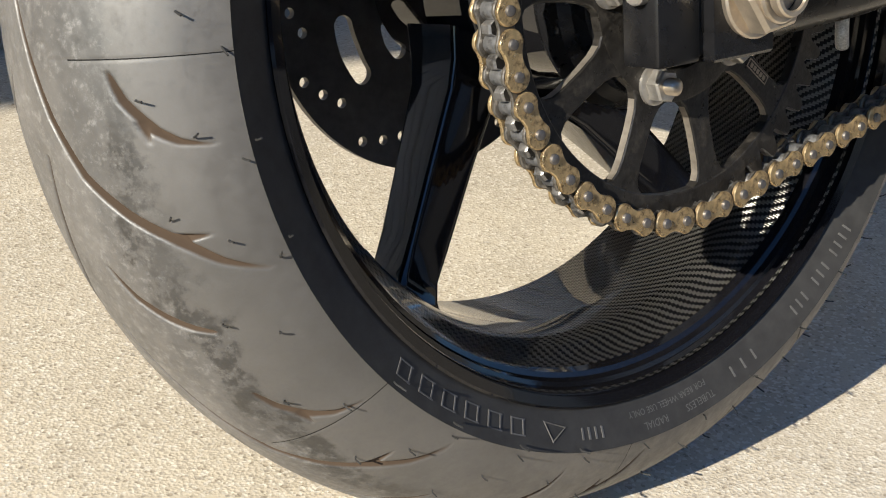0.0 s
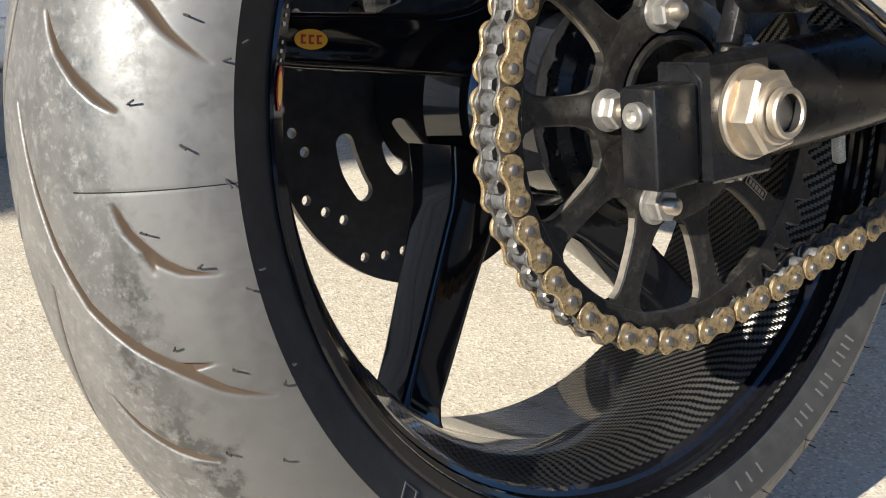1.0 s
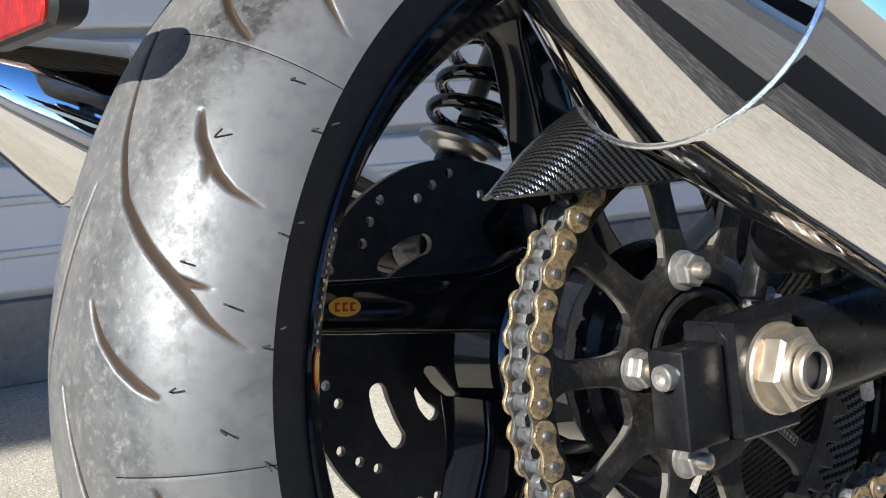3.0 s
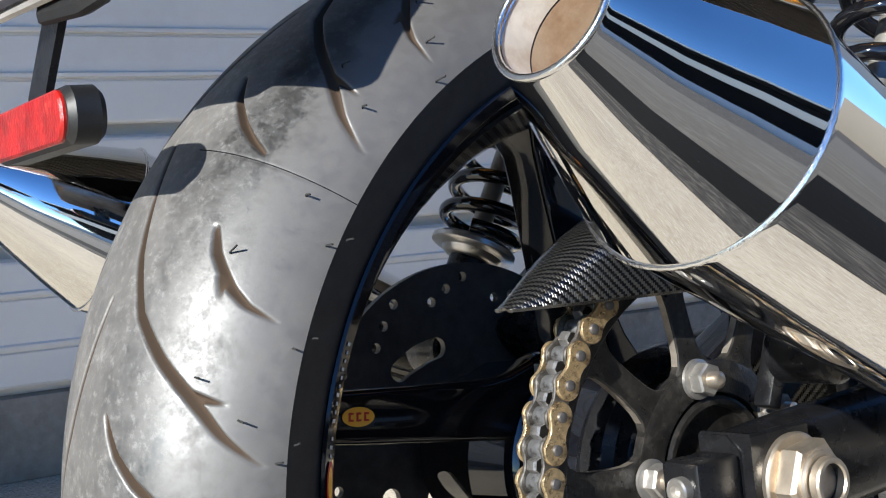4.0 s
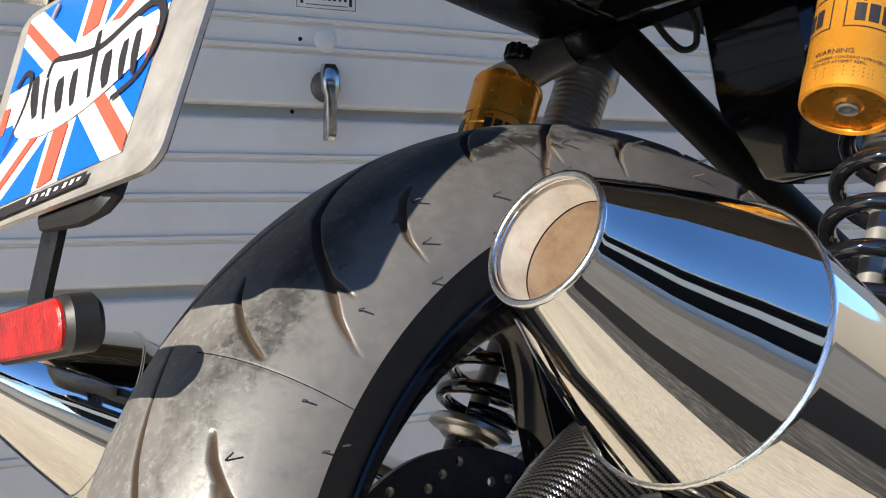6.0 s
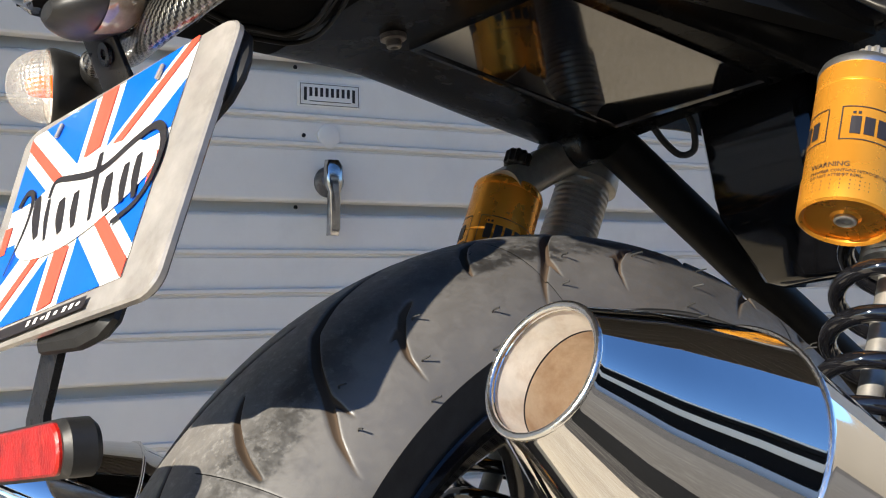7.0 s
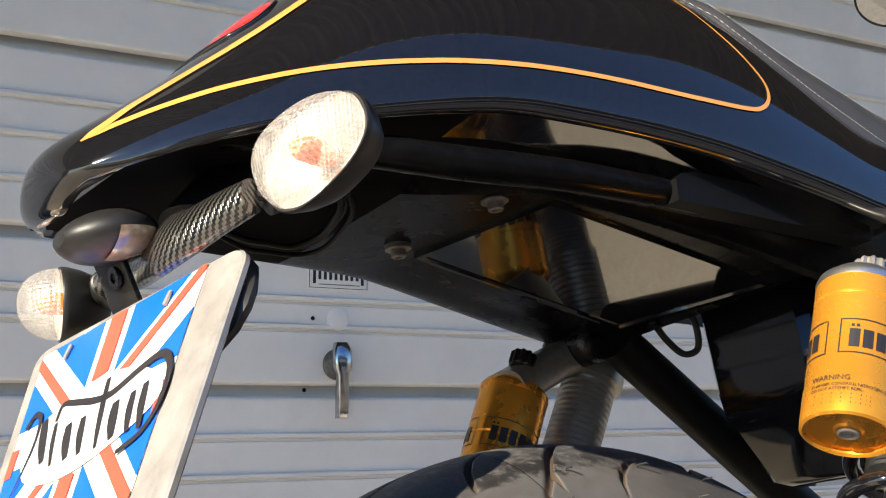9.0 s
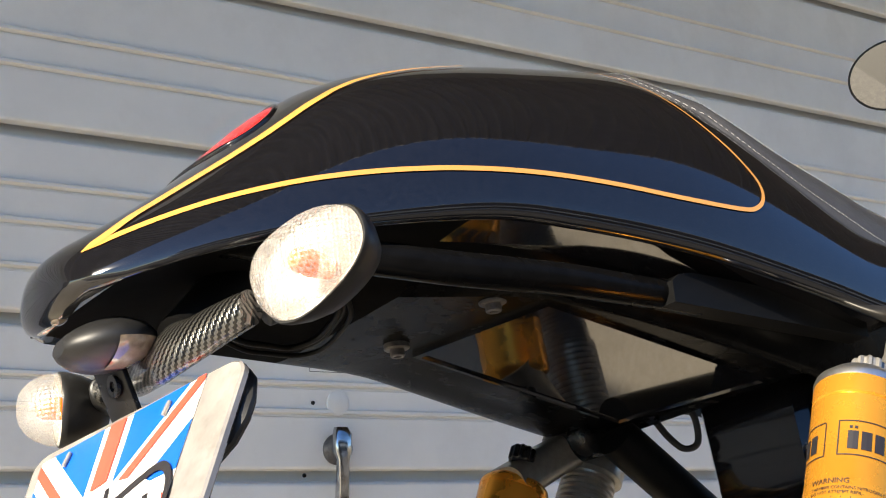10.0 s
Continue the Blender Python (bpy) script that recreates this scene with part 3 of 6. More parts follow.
# ==== the motorcycle, leaning on its side stand; its own axes: x ahead, y to its left, z up from the tyre's foot
LEAN_DEG, LIFT = -10.64, 0.0016
BIKE = new("motorcycle")
BIKE.matrix_world = pose(0, 0, LIFT, LEAN_DEG, 0, 0)
tagged(BIKE, "black retro sports motorcycle with chrome mufflers, parked on concrete", "motorcycle")
R, CZ = 0.3147, 0.3147
AXLE = Vector((0, 0, CZ))


def around(deg, r, y):
    """A point at an angle round the axle: 0 ahead, 90 up, 180 astern."""
    a = radians(deg)
    return Vector((r * math.cos(a), y, CZ + r * math.sin(a)))


# ---- hub, the wheel's core
hub = Shape()
hub.turn([(-0.082, 0.030), (-0.082, 0.048), (-0.060, 0.052), (-0.010, 0.054), (-0.006, 0.060), (-0.002, 0.0635), (0.002, 0.0645), (0.032, 0.0660), (0.036, 0.0620), (0.042, 0.052), (0.104, 0.050), (0.104, 0.025)], AXLE, (0, 1, 0), 64, 0, True)
WHEEL = part("rear_wheel", hub, M_GLOSS, BIKE, "gloss black five-spoke carbon wheel with a worn slick-shouldered tyre")


# ---- tyre: one fine skin with its tread grooves cut in
CROWN = 0.093
HALF = 0.0865                     # where the tread ends


def crown_drop(y):
    """How far the tread lies below its crown; the far half is a little fuller."""
    y = np.asarray(y, float)
    near = 0.097 * (1 - np.maximum(1 - (np.abs(y) / 0.0930) ** 2.1, 1e-6) ** (1 / 2.1))
    far = 0.099 * (1 - np.maximum(1 - (np.abs(y) / 0.0955) ** 2.25, 1e-6) ** (1 / 2.25))
    return np.where(y < 0, near, far)


GROOVES = [                        # angle astern from the level, millimetres from the middle, half width, depth (mm)
    [(7.0, 4, 0.9, 2.0), (0.0, -8, 1.9, 3.5), (-4.9, -17, 2.4, 4.5), (-9.9, -30, 2.6, 4.5), (-13.4, -46, 2.7, 4.5), (-16.1, -60, 2.6, 4.0), (-17.6, -66, 2.2, 3.2), (-19.4, -72, 1.7, 2.2), (-21.8, -82, 0.7, 0.8)],
    [(-16.1, -60, 2.6, 4.0), (-16.4, -66, 2.0, 2.5), (-16.6, -72, 0.7, 0.8)],
    [(-1.3, -53, 0.7, 1.5), (-2.2, -54.5, 1.4, 3.2), (-3.6, -57, 1.8, 4.0), (-6.4, -66, 1.9, 3.6), (-7.6, -72, 1.5, 2.2), (-8.4, -80, 0.7, 0.8)],
    [(-5.6, -62, 1.8, 2.5), (-7.4, -63.5, 0.5, 0.8)],
    [(-18.5, -20, 0.8, 1.5), (-20.0, -24, 1.7, 3.2), (-21.6, -29, 2.1, 4.0), (-23.8, -40, 2.3, 4.0), (-25.2, -49, 2.0, 3.2), (-26.2, -57, 1.1, 1.5)],
]
SIDEWALL = [(0.2335, 0.0772), (0.2365, 0.0786), (0.2410, 0.0806), (0.2465, 0.0833), (0.2525, 0.0860), (0.2565, 0.0877)]  # radius, half width
SEAMS = (-0.15, 38.3, -41.4, 79.0, 120.0, 160.0, 200.0, 240.0, -84.0)
PERIOD, REPEATS = 32.727, 11
LEFT_SHIFT = 17.2


def build_tyre():
    # across the section: tread in fine steps, then sidewall down to the bead, on both sides
    ys = np.concatenate([np.linspace(-HALF, 0.030, 168), np.linspace(0.0307, HALF, 80)])
    rad = R - crown_drop(ys)
    # angle astern of the level, counted upwards; finer on the rear half
    ang = np.concatenate([np.arange(-96, 116, 0.11), np.arange(116, 264, 0.4)]) % 360
    nu = len(ang)
    cut = np.zeros((nu, len(ys)))
    segs = []
    for g in GROOVES:
        pts = np.array(g)
        # finer chords along each groove
        t = np.linspace(0, len(pts) - 1, (len(pts) - 1) * 5 + 1)
        segs.append(np.stack([np.interp(t, np.arange(len(pts)), pts[:, k]) for k in range(4)], 1))
    arc = math.radians(1) * (R - 0.015) * 1000             # millimetres a degree
    for side in (1, -1):
        for s in segs:
            lo, hi = s[:, 0].min() - 2.5, s[:, 0].max() + 2.5
            for k in range(REPEATS):
                off = k * PERIOD + (LEFT_SHIFT if side < 0 else 0)
                rel = (ang - off + 180) % 360 - 180
                rows = np.nonzero((rel > lo) & (rel < hi))[0]
                cols = np.nonzero((side * ys * 1000 > s[:, 1].min() - 6) & (side * ys * 1000 < s[:, 1].max() + 6))[0]
                if not len(rows) or not len(cols):
                    continue
                a = (rel[rows] * arc)[:, None]
                b = (side * ys[cols] * 1000)[None, :]
                best = np.zeros((len(rows), len(cols)))
                for p, q in zip(s, s[1:]):
                    ax, ay, bx, by = p[0] * arc, p[1], q[0] * arc, q[1]
                    dx, dy = bx - ax, by - ay
                    tt = np.clip(((a - ax) * dx + (b - ay) * dy) / (dx * dx + dy * dy), 0, 1)
                    d = np.hypot(a - ax - tt * dx, b - ay - tt * dy)
                    w, dep = p[2] + (q[2] - p[2]) * tt, p[3] + (q[3] - p[3]) * tt
                    c = dep * 1.2 * np.clip(1 - (d / (w * 0.76 + 0.25)) ** 2, 0, 1) ** 0.7
                    best = np.maximum(best, c)
                cut[np.ix_(rows, cols)] = np.maximum(cut[np.ix_(rows, cols)], best)
    # moulding seams across the tread: a fine raised line
    for seam in SEAMS:
        rel = np.abs((ang - seam + 180) % 360 - 180) * arc
        rows = np.nonzero(rel < 0.55)[0]
        for i in rows:
            cols = np.nonzero(np.abs(ys) > 0.024)[0]
            cut[i, cols] += 0.5 * max(0, 1 - rel[i] / 0.6)
    for axis in (0, 1, 0):                                 # round off the ledges
        lo_, hi_ = (np.roll(cut, 1, 0), np.roll(cut, -1, 0)) if axis == 0 else (np.pad(cut, ((0, 0), (1, 0)), "edge")[:, :-1], np.pad(cut, ((0, 0), (0, 1)), "edge")[:, 1:])
        cut = 0.25 * lo_ + 0.5 * cut + 0.25 * hi_
    rr = rad[None, :] - cut / 1000
    side_prof = [(y, r) for r, y in reversed(SIDEWALL)] + [(0.0740, 0.2290)]
    yl = np.array([-p[0] for p in side_prof])[::-1]
    rl = np.array([p[1] for p in side_prof])[::-1]
    Y = np.concatenate([yl, ys, -yl[::-1]])
    RR = np.concatenate([np.tile(rl, (nu, 1)), rr, np.tile(rl[::-1], (nu, 1))], 1)
    A = np.radians(180 - ang)[:, None]
    X, Zc = RR * np.cos(A), CZ + RR * np.sin(A)
    co = np.stack([X, np.tile(Y, (nu, 1)), Zc], 2).reshape(-1, 3)
    nv = len(Y)
    i, j = np.meshgrid(np.arange(nu), np.arange(nv - 1), indexing="ij")
    i2 = (i + 1) % nu
    quads = np.stack([i * nv + j, i * nv + j + 1, i2 * nv + j + 1, i2 * nv + j], 2).reshape(-1, 4)
    k0 = len(yl)
    slot = np.ones((nu, nv - 1), np.int32)
    slot[:, k0:k0 + len(ys) - 1] = 0
    for seam in SEAMS:
        i_ = int(np.argmin(np.abs((ang - seam + 180) % 360 - 180)))
        slot[i_, k0:k0 + len(ys) - 1][np.abs(ys[:-1]) > 0.024 + 0.012 * (i_ % 3)] = 2
    me = bpy.data.meshes.new("tyre")
    me.vertices.add(len(co))
    me.vertices.foreach_set("co", co.ravel())
    me.loops.add(quads.size)
    me.loops.foreach_set("vertex_index", quads.ravel())
    me.polygons.add(len(quads))
    me.polygons.foreach_set("loop_start", np.arange(0, quads.size, 4))
    me.polygons.foreach_set("material_index", slot.ravel())
    me.polygons.foreach_set("use_smooth", np.ones(len(quads), bool))
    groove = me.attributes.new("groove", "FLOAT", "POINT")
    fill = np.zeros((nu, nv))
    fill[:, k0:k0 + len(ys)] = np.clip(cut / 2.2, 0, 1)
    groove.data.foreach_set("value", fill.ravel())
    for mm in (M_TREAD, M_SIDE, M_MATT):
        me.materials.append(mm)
    me.update(calc_edges=True)
    me.validate()
    me.set_sharp_from_angle(angle=radians(70))
    ob = new("tyre", me)
    ob.parent = WHEEL
    return tagged(ob, "worn dusty grey sports tyre with curved brown grooves")


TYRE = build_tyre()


def side_text(shape, text, size, deg, r, y=-0.0886, flat=0.0003):
    """Letters moulded on the right sidewall, tops outwards, read clockwise from that side."""
    v, f = words(text, size)
    pts = []
    for x, h, _ in v:
        a = radians(deg) - x / r
        rr = r + h
        yy = -lerp_table(SIDEWALL + [(0.27, 0.086)], rr) - flat
        pts.append((rr * math.cos(a), yy, CZ + rr * math.sin(a)))
    shape.add(pts, f)


def side_bar(shape, deg, r, length, height):
    rings = []
    n = max(4, int(length / 0.0025))
    for k in range(n + 1):
        a = radians(deg) - length * (k / n) / r
        rings.append([Vector((q * math.cos(a), -lerp_table(SIDEWALL, q) - e, CZ + q * math.sin(a))) for q, e in ((r, 0), (r, 0.0005), (r + height, 0.0005), (r + height, 0))])
    shape.loft(rings)


marks = Shape()
side_text(marks, "TUBELESS", 0.0058, -79.6, 0.2480)
side_text(marks, "RADIAL", 0.0058, -88.9, 0.2480)
side_text(marks, "FOR REAR WHEEL USE ONLY", 0.0050, -80.3, 0.2405)
for k in range(6):                                     # maker's name as plain bars
    side_bar(marks, -115.1 - k * 4.1, 0.2410, 0.0105, 0.0007)
    side_bar(marks, -115.1 - k * 4.1, 0.2490, 0.0105, 0.0007)
    side_bar(marks, -115.3 - k * 4.1, 0.2410, 0.0009, 0.0087)
    side_bar(marks, -117.4 - k * 4.1, 0.2410, 0.0009, 0.0087)
for d0, n, step in ((-70.1, 3, 2.4), (-44.0, 4, 1.5), (-51.0, 3, 1.5), (-57.0, 3, 1.5), (-101.0, 4, 1.2)):
    for k in range(n):
        side_bar(marks, d0 - k * step, 0.2440, 0.0013, 0.0062)
for k in range(7):                                     # a second name, high on the sidewall
    side_bar(marks, 88.5 - k * 2.3, 0.2450, 0.0066, 0.0008)
    side_bar(marks, 88.5 - k * 2.3, 0.2515, 0.0066, 0.0008)
    side_bar(marks, 88.5 - k * 2.3, 0.2450, 0.0011, 0.0072)
side_bar(marks, 96.0, 0.2545, 0.150, 0.0010)
tri = [(-107.8, 0.2435), (-111.6, 0.2412), (-110.2, 0.2510)]
marks.tube([around(d, r, -lerp_table(SIDEWALL, r)) for d, r in tri], 0.0007, 6, wrap=True)
tagged(part("sidewall_lettering", marks, M_LETTER, WHEEL, "moulded sidewall lettering", smooth=False), kind="stuff")


def build_hairs():
    """Rubber moulding hairs on the tread edge and over the tread."""
    rnd = random.Random(7)
    s = Shape()
    for k in range(33):
        for off, y in ((0.6, -0.0845), (3.9, -0.076), (7.4, -0.062), (2.0, -0.0885), (5.5, 0.080)):
            if rnd.random() < 0.22:
                continue
            d = 180 - (k * 360 / 33 + off + rnd.uniform(-0.4, 0.4))
            r = R - float(crown_drop(y)) if abs(y) < HALF else 0.2545
            p = around(d, r - 0.0005, y)
            n = (p - around(d, R - CROWN, 0)).normalized()
            side = Vector((0, -1, 0)).cross(n).normalized() * rnd.choice((-1, 1, 1))
            q = p + n * rnd.uniform(0.0012, 0.0022)
            bend = q + (side * rnd.uniform(-0.4, 0.9) + n * rnd.uniform(-0.1, 0.35) + Vector((0, -1.0, 0))).normalized() * rnd.uniform(0.0038, 0.0068)
            s.tube([p, q, q.lerp(bend, 0.3) + n * 0.0002, bend], 0.00050, 5)
    return tagged(part("moulding_hair", s, M_HAIR, WHEEL, "fine rubber moulding hairs"), kind="stuff")


build_hairs()

# ---- rim: lipped, stepped barrel, weave showing inside
rim = Shape()
lip = [(0.0780, 0.2270), (0.0800, 0.2325), (0.0790, 0.2340), (0.0770, 0.2335), (0.0745, 0.2295), (0.0740, 0.2262), (0.0725, 0.2248), (0.0680, 0.2240), (0.0670, 0.2215), (0.0635, 0.2200), (0.0620, 0.2172), (0.0560, 0.2160)]
rim.turn([(-y, r) for y, r in lip] , AXLE, (0, 1, 0), 192)
rim.turn([(y, r) for y, r in lip], AXLE, (0, 1, 0), 192)
RIM = part("rim", rim, M_WHEEL, WHEEL, "gloss black rim lip", angle=30)
barrel = Shape()
barrel.turn([(-0.0560, 0.2160), (-0.050, 0.2125), (-0.043, 0.2060), (-0.034, 0.2015), (-0.010, 0.2000)], AXLE, (0, 1, 0), 192)
barrel.turn([(0.052, 0.2000), (0.056, 0.2160), (0.050, 0.2190), (-0.030, 0.2080), (-0.050, 0.2165), (-0.0560, 0.2160)], AXLE, (0, 1, 0), 192, 1)
barrel.turn([(-0.010, 0.2000), (0.008, 0.2005), (0.052, 0.2000)], AXLE, (0, 1, 0), 192, 2)
part("rim_barrel", barrel, [M_CARBON_RIM, M_GLOSS, M_CARBON_RIM], WHEEL, "woven carbon rim barrel", angle=40)
band = Shape()
band.turn([(-0.0739, 0.2258), (-0.0728, 0.2251), (-0.0690, 0.2243)], AXLE - Vector((0, 0.0006, 0)), (0, 1, 0), 192)
part("rim_band", band, M_CARBON_RIM, WHEEL, "narrow strip of bare carbon weave round the rim")


def build_spoke():
    """One wide box-section spoke, pointing astern; set off from the axle's line as the others are."""
    s = Shape()
    rings = []
    for x, low, top, y0, y1 in ((-0.045, 0.0080, 0.0600, -0.004, 0.046), (-0.062, 0.0135, 0.0525, -0.004, 0.044), (-0.078, 0.0140, 0.0490, -0.004, 0.040), (-0.120, 0.0150, 0.0468, -0.003, 0.037), (-0.165, 0.0158, 0.0450, -0.003, 0.034), (-0.185, 0.0165, 0.0445, -0.003, 0.034), (-0.196, 0.0150, 0.0460, -0.006, 0.038), (-0.203, 0.0120, 0.0490, -0.010, 0.042)):
        mid, half = (low + top) / 2, (top - low) / 2
        ring = []
        for cy, cz, a0, rc in ((y0, low, 180, 0.0042), (y0, top, 90, 0.0042), (y1, top - 0.0026, 0, 0.0055), (y1, low + 0.0026, -90, 0.0055)):
            oy, oz = cy + (rc if cy == y0 else -rc), cz + (rc if cz < mid else -rc)
            for k in range(5):
                a = radians(a0 + 90 - 22.5 * k) if a0 in (180, 0) else radians(a0 + 90 - 22.5 * k)
                ring.append(Vector((x, oy + rc * math.cos(a), oz + rc * math.sin(a))))
        rings.append(ring)
    s.loft(rings)
    return s


SPOKE_DEG = (7.3, -64.7, 79.3, 151.3, 223.3)
base_spoke = None
for d in SPOKE_DEG:
    m = Matrix.Translation(AXLE) @ Matrix.Rotation(radians(d), 4, "Y")
    if base_spoke is None:
        base_spoke = part("spoke", build_spoke(), M_WHEEL, WHEEL, angle=60)
        base_spoke.matrix_basis = m
    else:
        again(base_spoke, m)
# oval maker's stickers, plain shapes
for d, at in ((7.3, (-0.1655, -0.0036, 0.0310)),):
    m = Matrix.Translation(AXLE) @ Matrix.Rotation(radians(d), 4, "Y") @ Matrix.Translation(at) @ Matrix.Rotation(radians(90), 4, "X")
    o = Shape()
    o.plate([(0.0100 * math.cos(a), 0.0052 * math.sin(a)) for a in (2 * math.pi * k / 28 for k in range(28))], 0.0005, m)
    part("sticker", o, M_YELLOW, WHEEL, "yellow oval sticker with red marks")
    o = Shape()
    for dx in (-0.0048, 0.0, 0.0048):
        o.block((0.0030, 0.0011, 0.0004), m @ pose(dx, 0.0018, 0.0005))
        o.block((0.0030, 0.0011, 0.0004), m @ pose(dx, -0.0018, 0.0005))
        o.block((0.0011, 0.0046, 0.0004), m @ pose(dx - 0.0009, 0, 0.00052))
    tagged(part("sticker_print", o, M_DKRED, WHEEL, smooth=False), kind="stuff")


def lip_at(deg, r, lift=0.0006):
    """A point on the rim lip's outer face."""
    return around(deg, r, -lerp_table([(0.2270, 0.0780), (0.2325, 0.0800)], r) - lift)


def lip_patch(shape, d0, d1, r0, r1, lift=0.0006, n=6):
    rows = [[lip_at(d0 + (d1 - d0) * k / n, r, lift) for r in (r0, r1)] for k in range(n + 1)]
    shape.loft(rows, closed=False, caps=False)


def lip_oval(half_deg, half_r, lift):
    o = Shape()
    o.loft([[lip_at(171.0 + half_deg * f * math.cos(a), 0.2296 + half_r * f * math.sin(a), lift) for a in (2 * math.pi * k / 28 for k in range(28))] for f in (1.0, 0.5, 0.02)])
    return o


part("rim_sticker", lip_oval(2.5, 0.0020, 0.0008), M_DKRED, WHEEL, "small red and yellow rim sticker")
part("sticker_field", lip_oval(1.9, 0.0013, 0.0012), M_YELLOW, WHEEL, "yellow field of the sticker")
lab = Shape()
for k in range(14):                                    # white lettering on the rim as bars
    if k != 10:
        lip_patch(lab, 155.0 + k * 0.98, 155.42 + k * 0.98, 0.2290, 0.2290 + (0.0011 if k % 3 else 0.0017), 0.0005, 2)
tagged(part("rim_lettering", lab, M_THREAD, WHEEL, smooth=False), kind="stuff")

# ---- brake disc with drilled band and wavy windows


def build_disc():
    """The disc cut by a fine polar grid: cells inside a hole or a window are left out."""
    n, y0, th = 900, 0.1145, 0.005
    rs = np.concatenate([np.linspace(0.034, 0.094, 52), np.linspace(0.0955, 0.1235, 30)])
    a = np.radians(np.arange(n) * 360 / n)
    rm, am = (rs[:-1] + rs[1:]) / 2, a + np.pi / n
    RM, AM = np.meshgrid(rm, am, indexing="ij")
    keep = np.ones(RM.shape, bool)
    holes = []
    X, Zv = RM * np.cos(AM), RM * np.sin(AM)
    for g in range(12):
        for dd, r in ((-7.6, 0.102), (0, 0.1078), (7.7, 0.1141)):
            b = np.radians(180 - (-64.7 + 30 * g + dd))
            holes.append((r * np.cos(b), r * np.sin(b), 0.0033))
    for mid, r0, span, half in [(-29.5 + 90 * g, 0.0755, 12.5, 0.0078) for g in range(4)] + [(-46 + 90 * g, 0.0470, 9.0, 0.0068) for g in range(4)]:
        for t in np.linspace(-1, 1, 15):                 # kidney windows in two rows
            b = np.radians(180 - (mid + span * t))
            r = r0 - 0.0030 * t
            holes.append((r * np.cos(b), r * np.sin(b), half * (1 - 0.12 * abs(t))))
    for cx, cz, hr in holes:
        keep &= np.hypot(X - cx, Zv - cz) > hr
    holes = np.array(holes)
    s = Shape()
    idx, ni = {}, len(rm)

    def vert(i, j, k):
        key = (i, j % n, k)
        if key not in idx:
            idx[key] = len(s.v)
            x, z = rs[i] * math.cos(a[j % n]), rs[i] * math.sin(a[j % n])
            near = [keep[min(max(i - p, 0), ni - 1), (j - q) % n] for p in (0, 1) for q in (0, 1)]
            if not all(near):                              # slide an edge corner on to the curve
                far = np.hypot(holes[:, 0] - x, holes[:, 1] - z)
                h = int(np.argmin(far - holes[:, 2]))
                if 1e-6 < far[h] and abs(far[h] - holes[h, 2]) < 0.0012:
                    x, z = (c + (v - c) * holes[h, 2] / far[h] for c, v in ((holes[h, 0], x), (holes[h, 1], z)))
            s.v.append((x, y0 + (k - 0.5) * th, CZ + z))
        return idx[key]

    for i in range(ni):
        for j in range(n):
            if not keep[i, j]:
                continue
            for k in (0, 1):
                s.f.append((vert(i, j, k), vert(i, j + 1, k), vert(i + 1, j + 1, k), vert(i + 1, j, k)))
            for ok, e in ((i > 0 and keep[i - 1, j], ((i, j), (i, j + 1))), (i < ni - 1 and keep[i + 1, j], ((i + 1, j), (i + 1, j + 1))), (keep[i, j - 1], ((i, j), (i + 1, j))), (keep[i, (j + 1) % n], ((i, j + 1), (i + 1, j + 1)))):
                if not ok:
                    s.f.append((vert(*e[0], 0), vert(*e[1], 0), vert(*e[1], 1), vert(*e[0], 1)))
    s.s = [0] * len(s.f)
    return s


part("brake_disc", build_disc(), M_DISC, WHEEL, "dark drilled brake disc with wavy windows", angle=30)

# ---- sprocket
TEETH, CHAIN_Y = 49, -0.1005
PITCH = 0.015875
RC = PITCH / (2 * math.sin(math.pi / TEETH))
STEP = 360 / TEETH
PIN0 = 142.3                                             # angle of the first pin


def build_sprocket():
    s = Shape()
    flat = Matrix.Translation((0, CHAIN_Y, CZ)) @ Matrix.Rotation(radians(90), 4, "X")
    n = TEETH * 12
    outer = []
    for k in range(n):
        d = k * 360 / n
        ph = ((d - PIN0) / STEP) % 1.0                     # 0 at a pin, 0.5 at a tooth's tip
        h = 0.5 - 0.5 * math.cos(2 * math.pi * ph)
        outer.append((RC - 0.0052 + 0.0120 * min(1.0, h * 1.35) ** 1.2, radians(d)))
    inner = 0.1095
    rings = []
    for k, (r, y) in enumerate(((inner, 0.003), (inner + 0.0006, 0.0034), (0, 0.0034), (0, 0.0024), (0, -0.0024), (0, -0.0034), (inner + 0.0006, -0.0034), (inner, -0.003))):
        ring = []
        for ro, a in outer:
            q = r if r else (ro - (0.0012 if abs(y) > 0.003 else 0))
            ring.append(flat @ Vector((q * math.cos(a), q * math.sin(a), y)))
        rings.append(ring)
    s.loft(rings, True, False, 0, True)
    # inner carrier ring and twelve arms that flare into both rings
    s.turn([(-0.0030, 0.0425), (-0.0033, 0.0430), (-0.0033, 0.0590), (-0.0030, 0.0597), (0.0030, 0.0597), (0.0033, 0.0590), (0.0033, 0.0430), (0.0030, 0.0425)], (0, CHAIN_Y, CZ), (0, 1, 0), 96, 0, False, True)
    n_ = len(outer)
    for r_ in (2, 3, 4):
        s.s[r_ * n_:(r_ + 1) * n_] = [1] * n_
    return s


SPROCKET = part("sprocket", build_sprocket(), [M_SPROCKET, M_TOOTH], WHEEL, "worn black rear sprocket with ten arms", angle=28)


